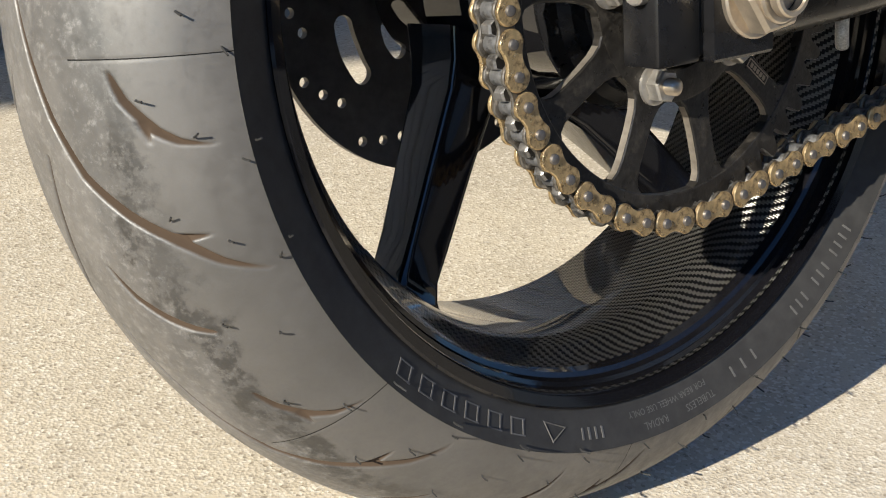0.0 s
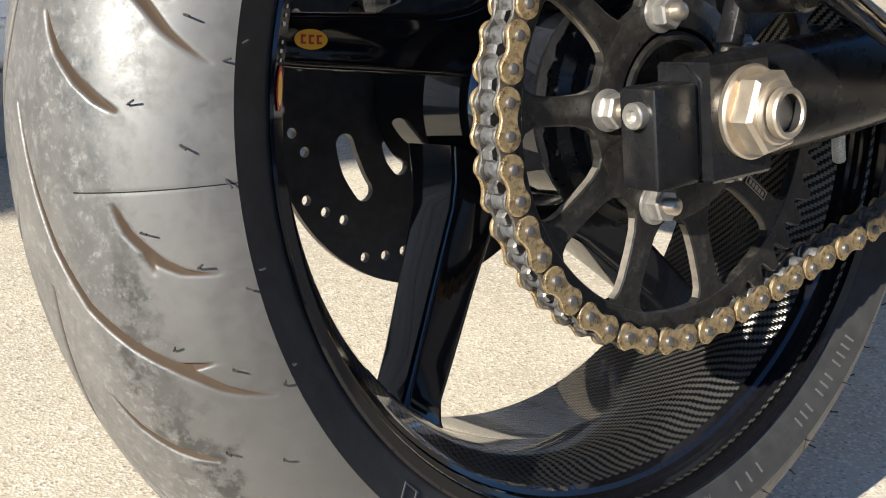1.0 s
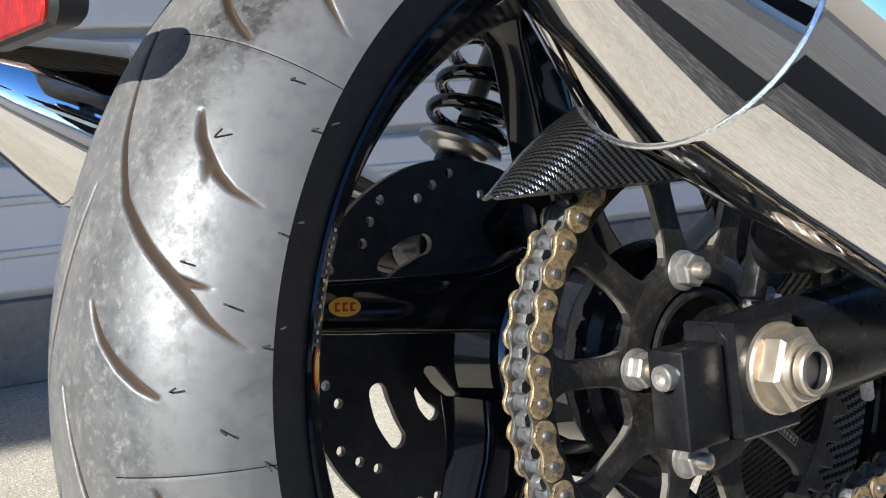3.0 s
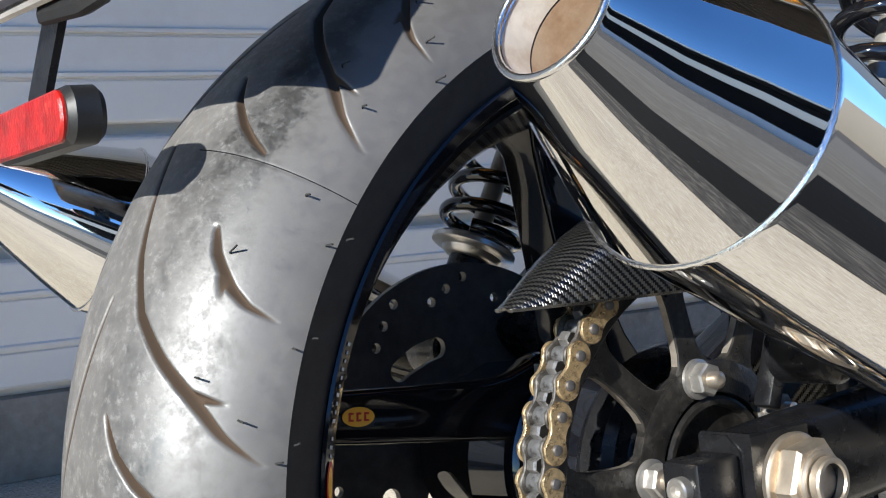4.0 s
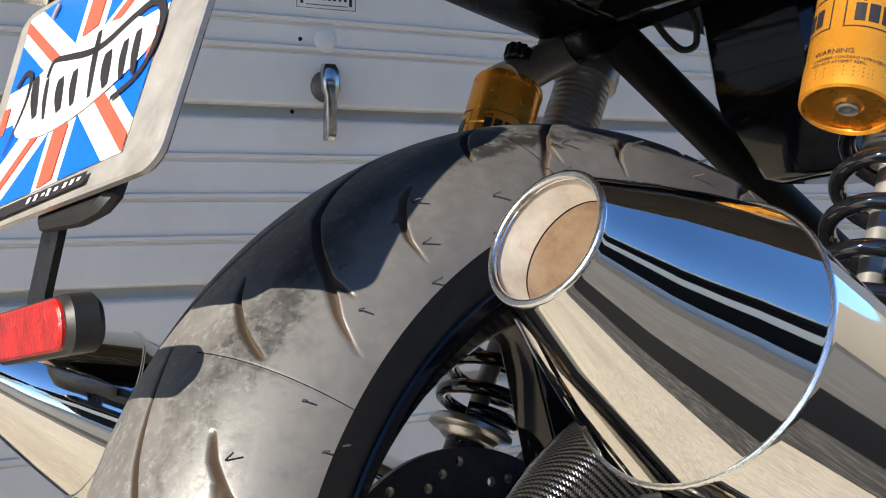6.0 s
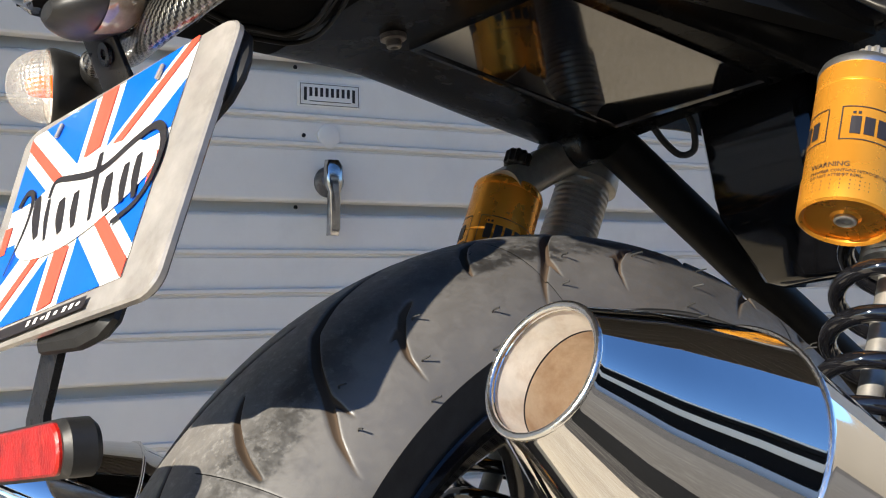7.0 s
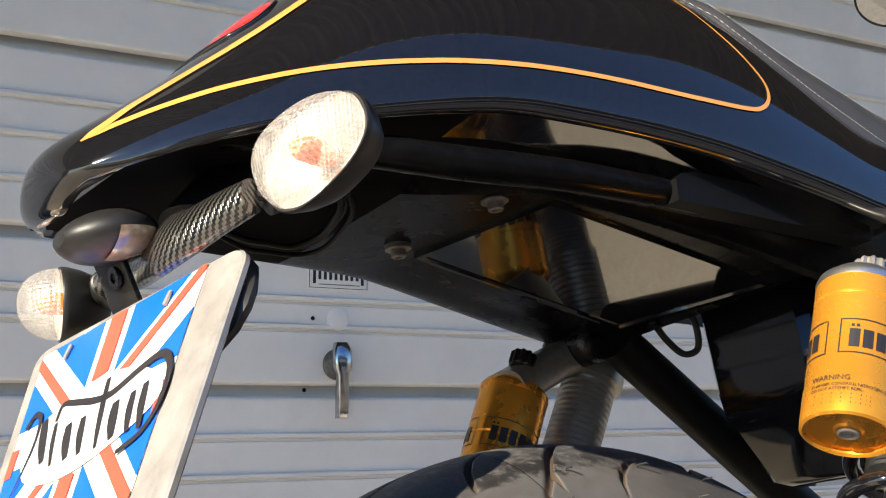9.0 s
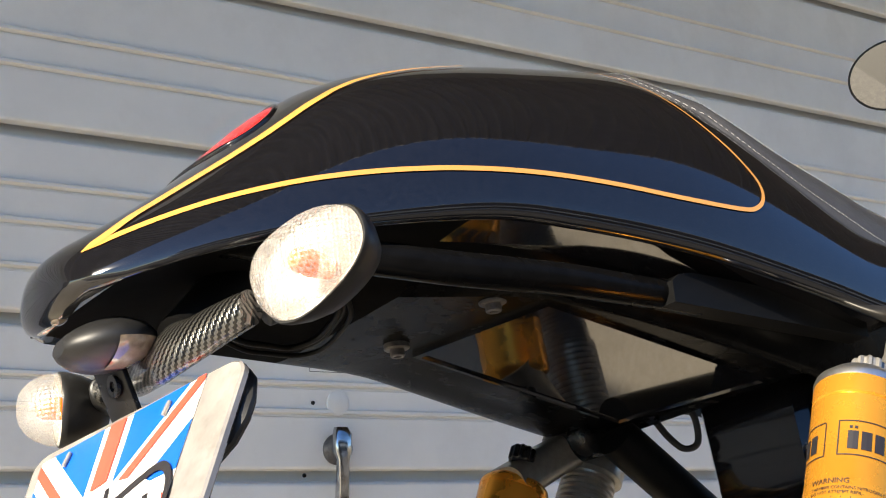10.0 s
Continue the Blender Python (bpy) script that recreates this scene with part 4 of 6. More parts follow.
def build_arm():
    """One arm that flares into both rings; its ledges are bare where the black has worn."""
    s = Shape()
    half = [(0.0560, 0.0175), (0.0590, 0.0130), (0.0630, 0.0098), (0.0690, 0.0081), (0.0800, 0.0073), (0.0950, 0.0073), (0.1020, 0.0082), (0.1065, 0.0105), (0.1105, 0.0165)]
    s.plate([(x, w) for x, w in half] + [(x, -w) for x, w in reversed(half)], 0.0058, Matrix.Identity(4), 0.0007, 0)
    for sg in (1, -1):
        s.loft([[Vector((x, sg * (w + 0.00015), -0.0022)), Vector((x, sg * (w + 0.00015), 0.0022))] for x, w in half[2:8]], closed=False, caps=False, slot=1)
    return s


arm0 = None
for k in range(10):
    m = Matrix.Translation((0, CHAIN_Y, CZ)) @ Matrix.Rotation(radians(90), 4, "X") @ Matrix.Rotation(radians(180 - 6 - 36 * k), 4, "Z")
    if arm0 is None:
        arm0 = part("sprocket_arm", build_arm(), [M_SPROCKET, M_BARE], WHEEL, angle=28)
        arm0.matrix_basis = m
    else:
        again(arm0, m)
logo = Shape()
mm = Matrix.Translation((0, CHAIN_Y - 0.0036, CZ)) @ Matrix.Rotation(radians(90), 4, "X") @ Matrix.Rotation(radians(-40), 4, "Z")
for dx, dy, w, h in ((0, 0.0024, 0.020, 0.0006), (0, -0.0024, 0.020, 0.0006), (-0.0098, 0, 0.0006, 0.005), (0.0098, 0, 0.0006, 0.005)):
    logo.block((w, h, 0.0003), mm @ pose(0.082 + dx, dy, 0))
for k in range(5):
    logo.block((0.0022, 0.0026, 0.0003), mm @ pose(0.0755 + k * 0.0033, 0, 0))
tagged(part("sprocket_logo", logo, M_BARE, WHEEL, smooth=False), kind="stuff")


def build_nut(r=0.0092, h=0.0085, stud=0.0065):
    """A flanged hex nut on a stud, its axis along -y from the origin."""
    s = Shape()
    s.turn([(0, r * 1.18), (0.0018, r * 1.18), (0.0024, r * 1.02)], (0, 0, 0), (0, -1, 0), 32, 0, True)
    hexa = [(r * math.cos(a), r * math.sin(a)) for a in (math.pi / 3 * k + 0.2 for k in range(6))]
    s.plate(hexa, h, Matrix.Translation((0, -0.0022 - h / 2, 0)) @ Matrix.Rotation(radians(90), 4, "X"), 0.0011)
    if stud:
        prof = []
        for k in range(8):
            prof += [(h + 0.002 + k * stud / 8, r * 0.50), (h + 0.002 + (k + 0.5) * stud / 8, r * 0.44)]
        s.turn(prof + [(h + 0.002 + stud, r * 0.40), (h + 0.0026 + stud, r * 0.2)], (0, 0, 0), (0, -1, 0), 20, 1, True)
    return s


nut0 = None
for k in range(5):
    p = around(180 - (6 - 72 * k), 0.0525, CHAIN_Y - 0.0034)
    if nut0 is None:
        nut0 = part("sprocket_nut", build_nut(), [M_ZINC, M_YZINC], WHEEL, "bright zinc sprocket nut on a stud", angle=30)
        nut0.matrix_basis = Matrix.Translation(p)
    else:
        again(nut0, Matrix.Translation(p) @ Matrix.Rotation(radians(23 * k), 4, "Y"))
# cush-drive carrier behind the sprocket
cush = Shape()
cush.turn([(-0.093, 0.036), (-0.093, 0.052), (-0.090, 0.056), (-0.082, 0.058), (-0.078, 0.064), (-0.066, 0.067), (-0.058, 0.062)], AXLE, (0, 1, 0), 64, 0, True)
part("sprocket_carrier", cush, M_SATIN, WHEEL, "satin black sprocket carrier")
bear = Shape()
bear.turn([(-0.0990, 0.030), (-0.0990, 0.0350), (-0.1045, 0.0360), (-0.1045, 0.0385), (-0.1030, 0.0405), (-0.092, 0.0425)], AXLE, (0, 1, 0), 64, 0, True)
part("bearing_collar", bear, M_SPROCKET, WHEEL, "worn dark bearing collar")

# ---- chain
FRONT, RF = Vector((0.60, 0.345)), 0.0430               # the driving sprocket, out of sight ahead


def chain_points():
    """Pin places round the rear sprocket and along both straight runs."""
    c = Vector((0, CZ))
    d = FRONT - c
    base, lean = math.atan2(d.y, d.x), math.asin((RC - RF) / d.length)
    top, low = base + math.pi / 2 - lean, base - math.pi / 2 + lean
    pts = []
    k = 0
    while True:                                          # from the first pin round to where the lower run leaves
        a = radians(PIN0 + k * STEP)
        if a > low + 2 * math.pi:
            break
        pts.append((k, c + RC * Vector((math.cos(a), math.sin(a)))))
        k += 1
    dirn = Vector((math.sin(-low), math.cos(-low)))
    dirn = Vector((-math.sin(low), math.cos(low)))
    last = pts[-1][1]
    start = c + RC * Vector((math.cos(low), math.sin(low)))
    t = (start - last).length
    for j in range(1, 24):
        pts.append((k, start + dirn * (PITCH * j - t)))
        k += 1
    up = []
    k = -1
    while True:
        a = radians(PIN0 + k * STEP)
        if a < top:
            break
        up.append((k, c + RC * Vector((math.cos(a), math.sin(a)))))
        k -= 1
    start = c + RC * Vector((math.cos(top), math.sin(top)))
    last = up[-1][1]
    dirn = Vector((math.sin(top), -math.cos(top)))
    t = (start - last).length
    for j in range(1, 26):
        up.append((k, start + dirn * (PITCH * j - t)))
        k -= 1
    return dict(pts + up)


def link_outline(w=0.0074, waist=0.0051):
    """A waisted link plate between two pins, in its own x and y."""
    p, out = PITCH, []
    for k in range(13):
        a = math.pi / 2 - math.pi * k / 12
        out.append((p / 2 + w * math.cos(a), w * math.sin(a)))
    out.append((p * 0.22, -waist - 0.0006)); out.append((0, -waist)); out.append((-p * 0.22, -waist - 0.0006))
    for k in range(13):
        a = -math.pi / 2 - math.pi * k / 12
        out.append((-p / 2 + w * math.cos(a), w * math.sin(a)))
    out.append((-p * 0.22, waist + 0.0006)); out.append((0, waist)); out.append((p * 0.22, waist + 0.0006))
    return out


def outer_link():
    s = Shape()
    flat = Matrix.Rotation(radians(90), 4, "X")
    for y in (-0.0096, 0.0096):
        s.plate(link_outline(0.0075, 0.0050), 0.0023, Matrix.Translation((0, y, 0)) @ flat, 0.0005, 0)
    for x in (-PITCH / 2, PITCH / 2):
        s.turn([(-0.0128, 0.0017), (-0.0124, 0.0025), (-0.0114, 0.0028), (0.0114, 0.0028), (0.0124, 0.0025), (0.0128, 0.0017)], (x, 0, 0), (0, 1, 0), 14, 1, True)
    return s


def inner_link():
    s = Shape()
    flat = Matrix.Rotation(radians(90), 4, "X")
    for y in (-0.0068, 0.0068):
        s.plate(link_outline(0.0074, 0.0050), 0.0021, Matrix.Translation((0, y, 0)) @ flat, 0.0005, 0)
    for x in (-PITCH / 2, PITCH / 2):
        s.turn([(-0.0056, 0.0046), (-0.0050, 0.0051), (0.0050, 0.0051), (0.0056, 0.0046)], (x, 0, 0), (0, 1, 0), 18, 1, True)
    return s


PINS = chain_points()
run = Shape()
run.rod((PINS[min(PINS)].x, CHAIN_Y, PINS[min(PINS)].y), (FRONT.x, CHAIN_Y, FRONT.y + RF), 0.005, None, 10)
run.rod((PINS[max(PINS)].x, CHAIN_Y, PINS[max(PINS)].y), (FRONT.x, CHAIN_Y, FRONT.y - RF), 0.005, None, 10)
CHAIN = part("drive_chain", run, M_GOLD, BIKE, "gold drive chain with grey rollers, lightly oiled")
first = {}
for k in sorted(PINS):
    if k + 1 not in PINS:
        continue
    p, q = PINS[k], PINS[k + 1]
    mid, d = (p + q) / 2, q - p
    m = Matrix.Translation((mid.x, CHAIN_Y, mid.y)) @ Matrix.Rotation(-math.atan2(d.y, d.x), 4, "Y")
    kind = "outer_link" if k % 2 == 0 else "inner_link"
    if kind not in first:
        first[kind] = part(kind, outer_link() if k % 2 == 0 else inner_link(), [M_GOLD, M_PIN] if k % 2 == 0 else [M_GRIME, M_ROLLER], CHAIN, angle=40)
        first[kind].matrix_basis = m
    else:
        again(first[kind], m)

# ---- swingarm end, adjuster and axle
arm = Shape()
rings = []
for x, z, h, w in ((-0.030, 0.3150, 0.026, 0.013), (0.02, 0.3150, 0.029, 0.014), (0.10, 0.3180, 0.029, 0.015), (0.30, 0.335, 0.031, 0.018), (0.58, 0.360, 0.034, 0.022)):
    c = 0.008
    rings.append([Vector((x, -0.132 + a * w, z + b * h)) for a, b in ((-1, -1 + c / h), (-1, 1 - c / h), (-1 + c / w, 1), (1 - c / w, 1), (1, 1 - c / h), (1, -1 + c / h), (1 - c / w, -1), (-1 + c / w, -1))])
arm.loft(rings)
arm.loft([[Vector((p.x, -p.y, p.z)) for p in r] for r in rings])
SWING = part("swingarm", arm, M_SATIN, BIKE, "gloss black box-section swingarm", angle=50)
blk = Shape()
blk.block((0.030, 0.0245, 0.0505), pose(-0.0470, -0.1340, 0.3080), 0.0024)
part("end_block", blk, M_SATIN, SWING, "satin black adjuster block")
blk = Shape()
blk.block((0.016, 0.0215, 0.0470), pose(-0.0270, -0.1335, 0.3085), 0.002)
part("slide", blk, M_PLASTIC, SWING)
blk = Shape()
blk.plate([(-0.0285, -0.1515), (0.016, -0.1515), (0.016, -0.1465), (-0.0235, -0.1465), (-0.0235, -0.1175), (-0.0285, -0.1175)], 0.060, pose(0, 0, 0.3120), 0.0016)
part("axle_clamp", blk, M_SATIN, SWING, "folded satin black axle clamp")
bolt = Shape()
bolt.turn([(0, 0.0066), (0.005, 0.0066), (0.006, 0.0058), (0.0060, 0.0034), (0.0030, 0.0030), (0.0028, 0.0004)], (-0.0618, -0.1355, 0.3200), (-1, 0, 0), 24, 0, True)
part("adjuster_bolt", bolt, M_ZINC, SWING, "bright socket-head adjuster bolt", angle=30)
wash = Shape()
wash.turn([(0, 0.0235), (0.0028, 0.0240), (0.0040, 0.0230), (0.0040, 0.012)], (0, -0.1516, CZ), (0, -1, 0), 64, 0, True)
part("axle_washer", wash, M_YZINC, SWING, "champagne steel washer", angle=30)
an = Shape()
hexa = [(0.0218 * math.cos(a), 0.0218 * math.sin(a)) for a in (math.pi / 3 * k + 0.12 for k in range(6))]
an.plate(hexa, 0.0135, Matrix.Translation((0, -0.1622, CZ)) @ Matrix.Rotation(radians(90), 4, "X"), 0.0022)
an.turn([(0, 0.0160), (0.0016, 0.0160), (0.0026, 0.0150), (0.0026, 0.0120)], (0, -0.1685, CZ), (0, -1, 0), 48, 0, True)
part("axle_nut", an, M_YZINC, SWING, "large champagne steel hex axle nut", angle=30)
ax = Shape()
ax.turn([(0, 0.0128), (0.0040, 0.0128), (0.0052, 0.0120), (0.0052, 0.0100), (0.0040, 0.0094)], (0, -0.1720, CZ), (0, -1, 0), 48, 0)
# inside of the hole coloured near-black for its shade
ax.turn([(0.0040, 0.0094), (-0.060, 0.0090), (-0.060, 0.0005)], (0, -0.1720, CZ), (0, -1, 0), 48, 1)
part("axle", ax, [M_YZINC, M_HOLE_SHADE], SWING, "hollow steel axle end", angle=30)
brace = Shape()
brace.block((0.010, 0.012, 0.075), pose(0.040, -0.118, 0.380, 0, 22, 0), 0.002)
part("muffler_stay", brace, M_SATIN, SWING, "black muffler stay")

# ---- carbon chain guard
guard = Shape()
rings = []
for x, z, half in ((-0.1325, 0.4185, 0.003), (-0.118, 0.4285, 0.011), (-0.100, 0.4400, 0.017), (-0.080, 0.4510, 0.020), (-0.060, 0.4600, 0.022), (-0.03, 0.4660, 0.023), (0.05, 0.4700, 0.023), (0.30, 0.4550, 0.023)):
    ring = []
    low = 0.4175 - max(0, x + 0.12) * 0.02
    for k in range(15):
        a = math.pi * (1 - k / 14)
        ring.append(Vector((x, -0.0985 + (half + 0.004) * math.cos(a), max(low, z - 0.020 + 0.020 * math.sin(a) ** 0.7) if 0 < k < 14 else low)))
    inner = [Vector((p.x + 0.001, -0.0985 + (p.y + 0.0985) * 0.93, p.z - 0.0016)) for p in reversed(ring)]
    rings.append(ring + inner)
guard.loft(rings)
lay_weave(part("chain_guard", guard, M_CARBON, BIKE, "lacquered carbon chain guard", angle=40), rings)


# ---- mufflers
def build_muffler(mirror, shift):
    tip, ax = Vector((-0.2228, -0.2526, 0.5269)), Vector((0.8854, 0.0942, -0.4552))
    if mirror:
        tip.y, ax.y = -tip.y, -ax.y
    tip += Vector(shift)
    ax.normalize()
    s = Shape()
    # outer shell: reverse cone, then a long megaphone that narrows ahead
    s.turn([(0.0015, 0.0235), (0.0, 0.0248), (0.0006, 0.0259), (0.003, 0.0264), (0.030, 0.0381), (0.060, 0.0495), (0.0865, 0.0583), (0.0885, 0.0590), (0.093, 0.0585), (0.16, 0.0560), (0.30, 0.0490), (0.46, 0.0400), (0.62, 0.0300), (0.80, 0.0225)], tip, ax, 128)
    body = part("muffler", s, M_CHROME, BIKE, "polished chrome megaphone muffler with a reverse-cone end", angle=40)
    w = Shape()
    c = tip + ax * 0.0885
    e1 = ax.orthogonal().normalized()
    e2 = ax.cross(e1)
    w.tube([c + (e1 * math.cos(a) + e2 * math.sin(a)) * (0.0592 + 0.00012 * math.sin(a * 61)) for a in (2 * math.pi * k / 128 for k in range(128))], 0.0011, 8, 0, True)
    part("weld_seam", w, M_WELD, body, "raised weld seam")
    q = Shape()
    q.turn([(0.0015, 0.0240), (0.0158, 0.0226)], tip, ax, 96)
    # groove faces coloured black for the shade between the two pipes
    q.turn([(0.0158, 0.0226), (0.0159, 0.0236), (0.0164, 0.0236), (0.0165, 0.0225)], tip, ax, 96, 2)
    q.turn([(0.0165, 0.0225), (0.030, 0.0220), (0.055, 0.0214), (0.085, 0.0206), (0.105, 0.0180), (0.113, 0.0110), (0.116, 0.0010)], tip, ax, 96, 1)
    m_ = Shape()
    m_.turn([(-0.0010 + 0.0014 * (1 - math.cos(a)), 0.0251 + 0.0016 * math.sin(a)) for a in (2 * math.pi * k / 12 for k in range(12))], tip, ax, 96, 0, False, True)
    part("mouth_ring", m_, M_WELD, body, "rolled chrome mouth")
    part("liner", q, [M_LINER, M_SOOT, M_HOLE_SHADE], body, "pale sooty inner pipe")
    return body


build_muffler(False, (0, 0, 0))
build_muffler(True, (-0.030, 0.023, 0))


# ---- shocks with remote reservoirs
def build_shock(side):
    """side: -1 the right one, 1 the left one."""
    top, foot = (Vector((0.219, -0.165, 0.735)), Vector((0.006, -0.165, 0.375))) if side < 0 else (Vector((0.198, 0.125, 0.735)), Vector((0.004, 0.148, 0.375)))
    ax = (foot - top).normalized()
    L = (foot - top).length
    at = lambda d: top + ax * d
    s = Shape()
    s.turn([(-0.012, 0.012), (-0.010, 0.018), (0.0, 0.024), (0.030, 0.0248), (0.032, 0.0255), (0.040, 0.0255), (0.042, 0.0215)], top, ax, 48, 0, True)
    prof = [(0.042, 0.0205)]
    for k in range(13):
        prof += [(0.044 + k * 0.0048, 0.0200), (0.0452 + k * 0.0048, 0.0216), (0.0474 + k * 0.0048, 0.0216), (0.0486 + k * 0.0048, 0.0200)]
    sleeve = [(0.108, 0.0200)]
    for k in range(20):
        sleeve += [(0.110 + k * 0.0036, 0.0180), (0.1118 + k * 0.0036, 0.0194)]
    s.turn(prof + [(0.108, 0.0215)] + sleeve + [(0.182, 0.0184), (0.183, 0.006)], top, ax, 48, 0, True)
    s.rod(at(0.11), at(L - 0.075), 0.0072, None, 20, 0)
    # bridge to the reservoir
    r0, r1 = (Vector((0.0784, -0.172, 0.6020)), Vector((0.1250, -0.1705, 0.6920))) if side < 0 else (Vector((0.046, 0.130, 0.582)), Vector((0.1035, 0.127, 0.696)))
    rax = (r1 - r0).normalized()
    rl = (r1 - r0).length
    bridge = [at(-0.004) + Vector((0.0, 0, 0.0)), at(-0.002).lerp(r1, 0.45) + Vector((0, 0, 0.004)), r1 - rax * 0.006]
    if side < 0:
        bridge = [at(-0.004), at(0.0).lerp(r1, 0.4) + Vector((0.02, 0, -0.004)), r1 - rax * 0.016 + Vector((0.022, 0, 0))]
    if side < 0:
        s.tube(smooth_path(bridge, 6), [0.017] * 7 + [0.015] * 6, 20)
    else:
        # a flat cast arm that arches from the reservoir's head over to the shock's
        arch = smooth_path([r1 + Vector((-0.012, 0, -0.004)), r1 + Vector((0.010, 0, 0.006)), r1 + Vector((0.040, 0, 0.019)), r1 + Vector((0.068, 0, 0.030)), at(-0.004)], 6)
        half = [0.025 - 0.005 * math.sin(math.pi * j / (len(arch) - 1)) for j in range(len(arch))]
        rings = []
        for j, p in enumerate(arch):
            t = (arch[min(j + 1, len(arch) - 1)] - arch[max(j - 1, 0)]).normalized()
            n = Vector((0, 1, 0)).cross(t).normalized()
            rings.append([p + n * ((0.0155 - 0.0010 * math.sin(math.pi * j / (len(arch) - 1))) * a) + Vector((0, half[j] * b, 0)) for a, b in (((abs(math.cos(q)) ** 0.65) * (1 if math.cos(q) > 0 else -1), (abs(math.sin(q)) ** 0.65) * (1 if math.sin(q) > 0 else -1)) for q in (2 * math.pi * k / 28 for k in range(28)))])
        s.loft(rings)
    body = part("shock_absorber", s, M_ALLOY, BIKE, "grey alloy shock absorber with a gold reservoir", angle=35)
    c = Shape()
    turns, wire, cr = (10.5 if side < 0 else 7.0), 0.0050, 0.0275
    e1 = ax.orthogonal().normalized()
    e2 = ax.cross(e1)
    d0, d1 = (0.080, L - 0.090) if side < 0 else (0.165, L - 0.090)
    path = []
    for k in range(int(turns * 28) + 1):
        t = k / (turns * 28)
        rise = 0.5 * t + 0.5 * t * t * (3 - 2 * t)          # the end turns lie close
        path.append(at(d0 + (d1 - d0) * rise) + (e1 * math.cos(t * turns * 2 * math.pi) + e2 * math.sin(t * turns * 2 * math.pi)) * cr)
    c.tube(path, wire, 12)
    part("coil_spring", c, M_GLOSS, body, "gloss black coil spring")
    k = Shape()
    k.turn([(-0.005, 0.0200), (-0.005, 0.0280), (-0.003, 0.0303), (0.0005, 0.0305), (0.0015, 0.0290), (0.0030, 0.0220), (0.0060, 0.0200), (0.0075, 0.0180), (0.0080, 0.0140)], at(L - 0.080), ax, 56, 0, True)
    part("spring_seat", k, M_BRIGHT, body, "bright turned spring seat", angle=30)
    k = Shape()
    k.rod(at(L - 0.073), at(L - 0.012), 0.0145, None, 24)
    k.rod(at(L - 0.005) - Vector((0, 0.018, 0)), at(L - 0.005) + Vector((0, 0.018, 0)), 0.017, None, 28)
    part("lower_clevis", k, M_SATIN, body)
    rr = 0.0264
    k = Shape()
    k.turn([(0.0012, 0.0225), (0.0, 0.0245), (0.0010, 0.0262), (0.005, rr), (0.022, rr), (0.0228, rr - 0.0004), (0.078, rr - 0.0004), (0.0790, rr - 0.0012), (0.0800, rr - 0.0004), (rl - 0.012, rr - 0.0004), (rl - 0.010, rr - 0.0006)], r0, rax, 96)
    k.turn([(0.0012, 0.0225), (0.0030, 0.0222), (0.0036, 0.0085), (0.0022, 0.0070), (0.0030, 0.0050)], r0, rax, 96, 0, False)
    res = part("reservoir", k, M_ORANGE, body, "gold anodised reservoir", angle=30)
    k = Shape()
    k.turn([(0.0028, 0.0062), (0.0010, 0.0062), (0.0004, 0.0050), (0.0012, 0.0026), (0.0026, 0.0024), (0.0028, 0.0003)], r0, rax, 28, 0, True)
    part("end_screw", k, M_ZINC, body, "bright end screw", angle=30)
    k = Shape()
    k.turn([(rl - 0.010, rr - 0.0002), (rl - 0.007, rr), (rl - 0.004, rr - 0.001), (rl + 0.001, 0.020), (rl + 0.004, 0.012)], r0, rax, 64, 0, True)
    part("reservoir_cap", k, M_BRIGHT if side < 0 else M_ORANGE, body, "alloy reservoir cap")
    k = Shape()
    prof = [(0.0092 + (0.0010 if j % 4 < 2 else -0.0006), a) for j, a in enumerate(2 * math.pi * q / 40 for q in range(40))]
    f1 = rax.orthogonal().normalized()
    f2 = rax.cross(f1)
    k0 = r0 + rax * (rl + 0.003) + (Vector((0.006, 0, 0.0)) if side < 0 else Vector((-0.004, -0.012, 0.010)))
    k.loft([[k0 + rax * d + (f1 * math.cos(a) + f2 * math.sin(a)) * (r * sc) for r, a in prof] for d, sc in ((0, 0.9), (0.001, 1), (0.010, 1), (0.0115, 0.88))])
    part("damping_knob", k, M_SATIN if side > 0 else M_ALLOY, body, "knurled damping knob", angle=30)
    # printing round the reservoir: a frame with bars for the maker's name, and the warning
    out = Vector((-0.56, side * 0.80, 0)) if side < 0 else Vector((-0.5, -0.85, 0))
    out = (out - rax * out.dot(rax)).normalized()
    tan = rax.cross(out)
    sgn = -1 if (tan.dot(Vector((0.8, -0.6, 0))) < 0) else 1
    def wrap(u, h, lift=0.0003):
        a = (u - sgn * 0.018) / rr
        return r0 + rax * (h - 0.011 + (0.030 if side > 0 else 0.0)) + (out * math.cos(a) + tan * math.sin(a)) * (rr - 0.0003 + lift)
    k = Shape()
    def strip(u0, u1, h0, h1):
        n = max(1, int(abs(u1 - u0) / 0.0025))
        vs = []
        for j in range(n + 1):
            u = sgn * (u0 + (u1 - u0) * j / n)
            vs += [wrap(u, h0), wrap(u, h1)]
        k.add(vs, [(2 * j, 2 * j + 1, 2 * j + 3, 2 * j + 2) for j in range(n)])
    def frame_box(a, b):
        for h in (0.0485, 0.0700):
            strip(a, b, h, h + 0.0007)
        for u in (a, b):
            strip(u, u + 0.0007, 0.0485, 0.0700)
    frame_box(0.000, 0.052)
    frame_box(-0.062, -0.008)
    for j in range(6):                                   # maker's name as plain blocks
        u = 0.0055 + j * 0.0074
        for uu in (u - 0.0615, u):
            strip(uu, uu + 0.0056, 0.0525, 0.0640)
    strip(0.0062, 0.0078, 0.0655, 0.0672)
    strip(0.0090, 0.0106, 0.0655, 0.0672)
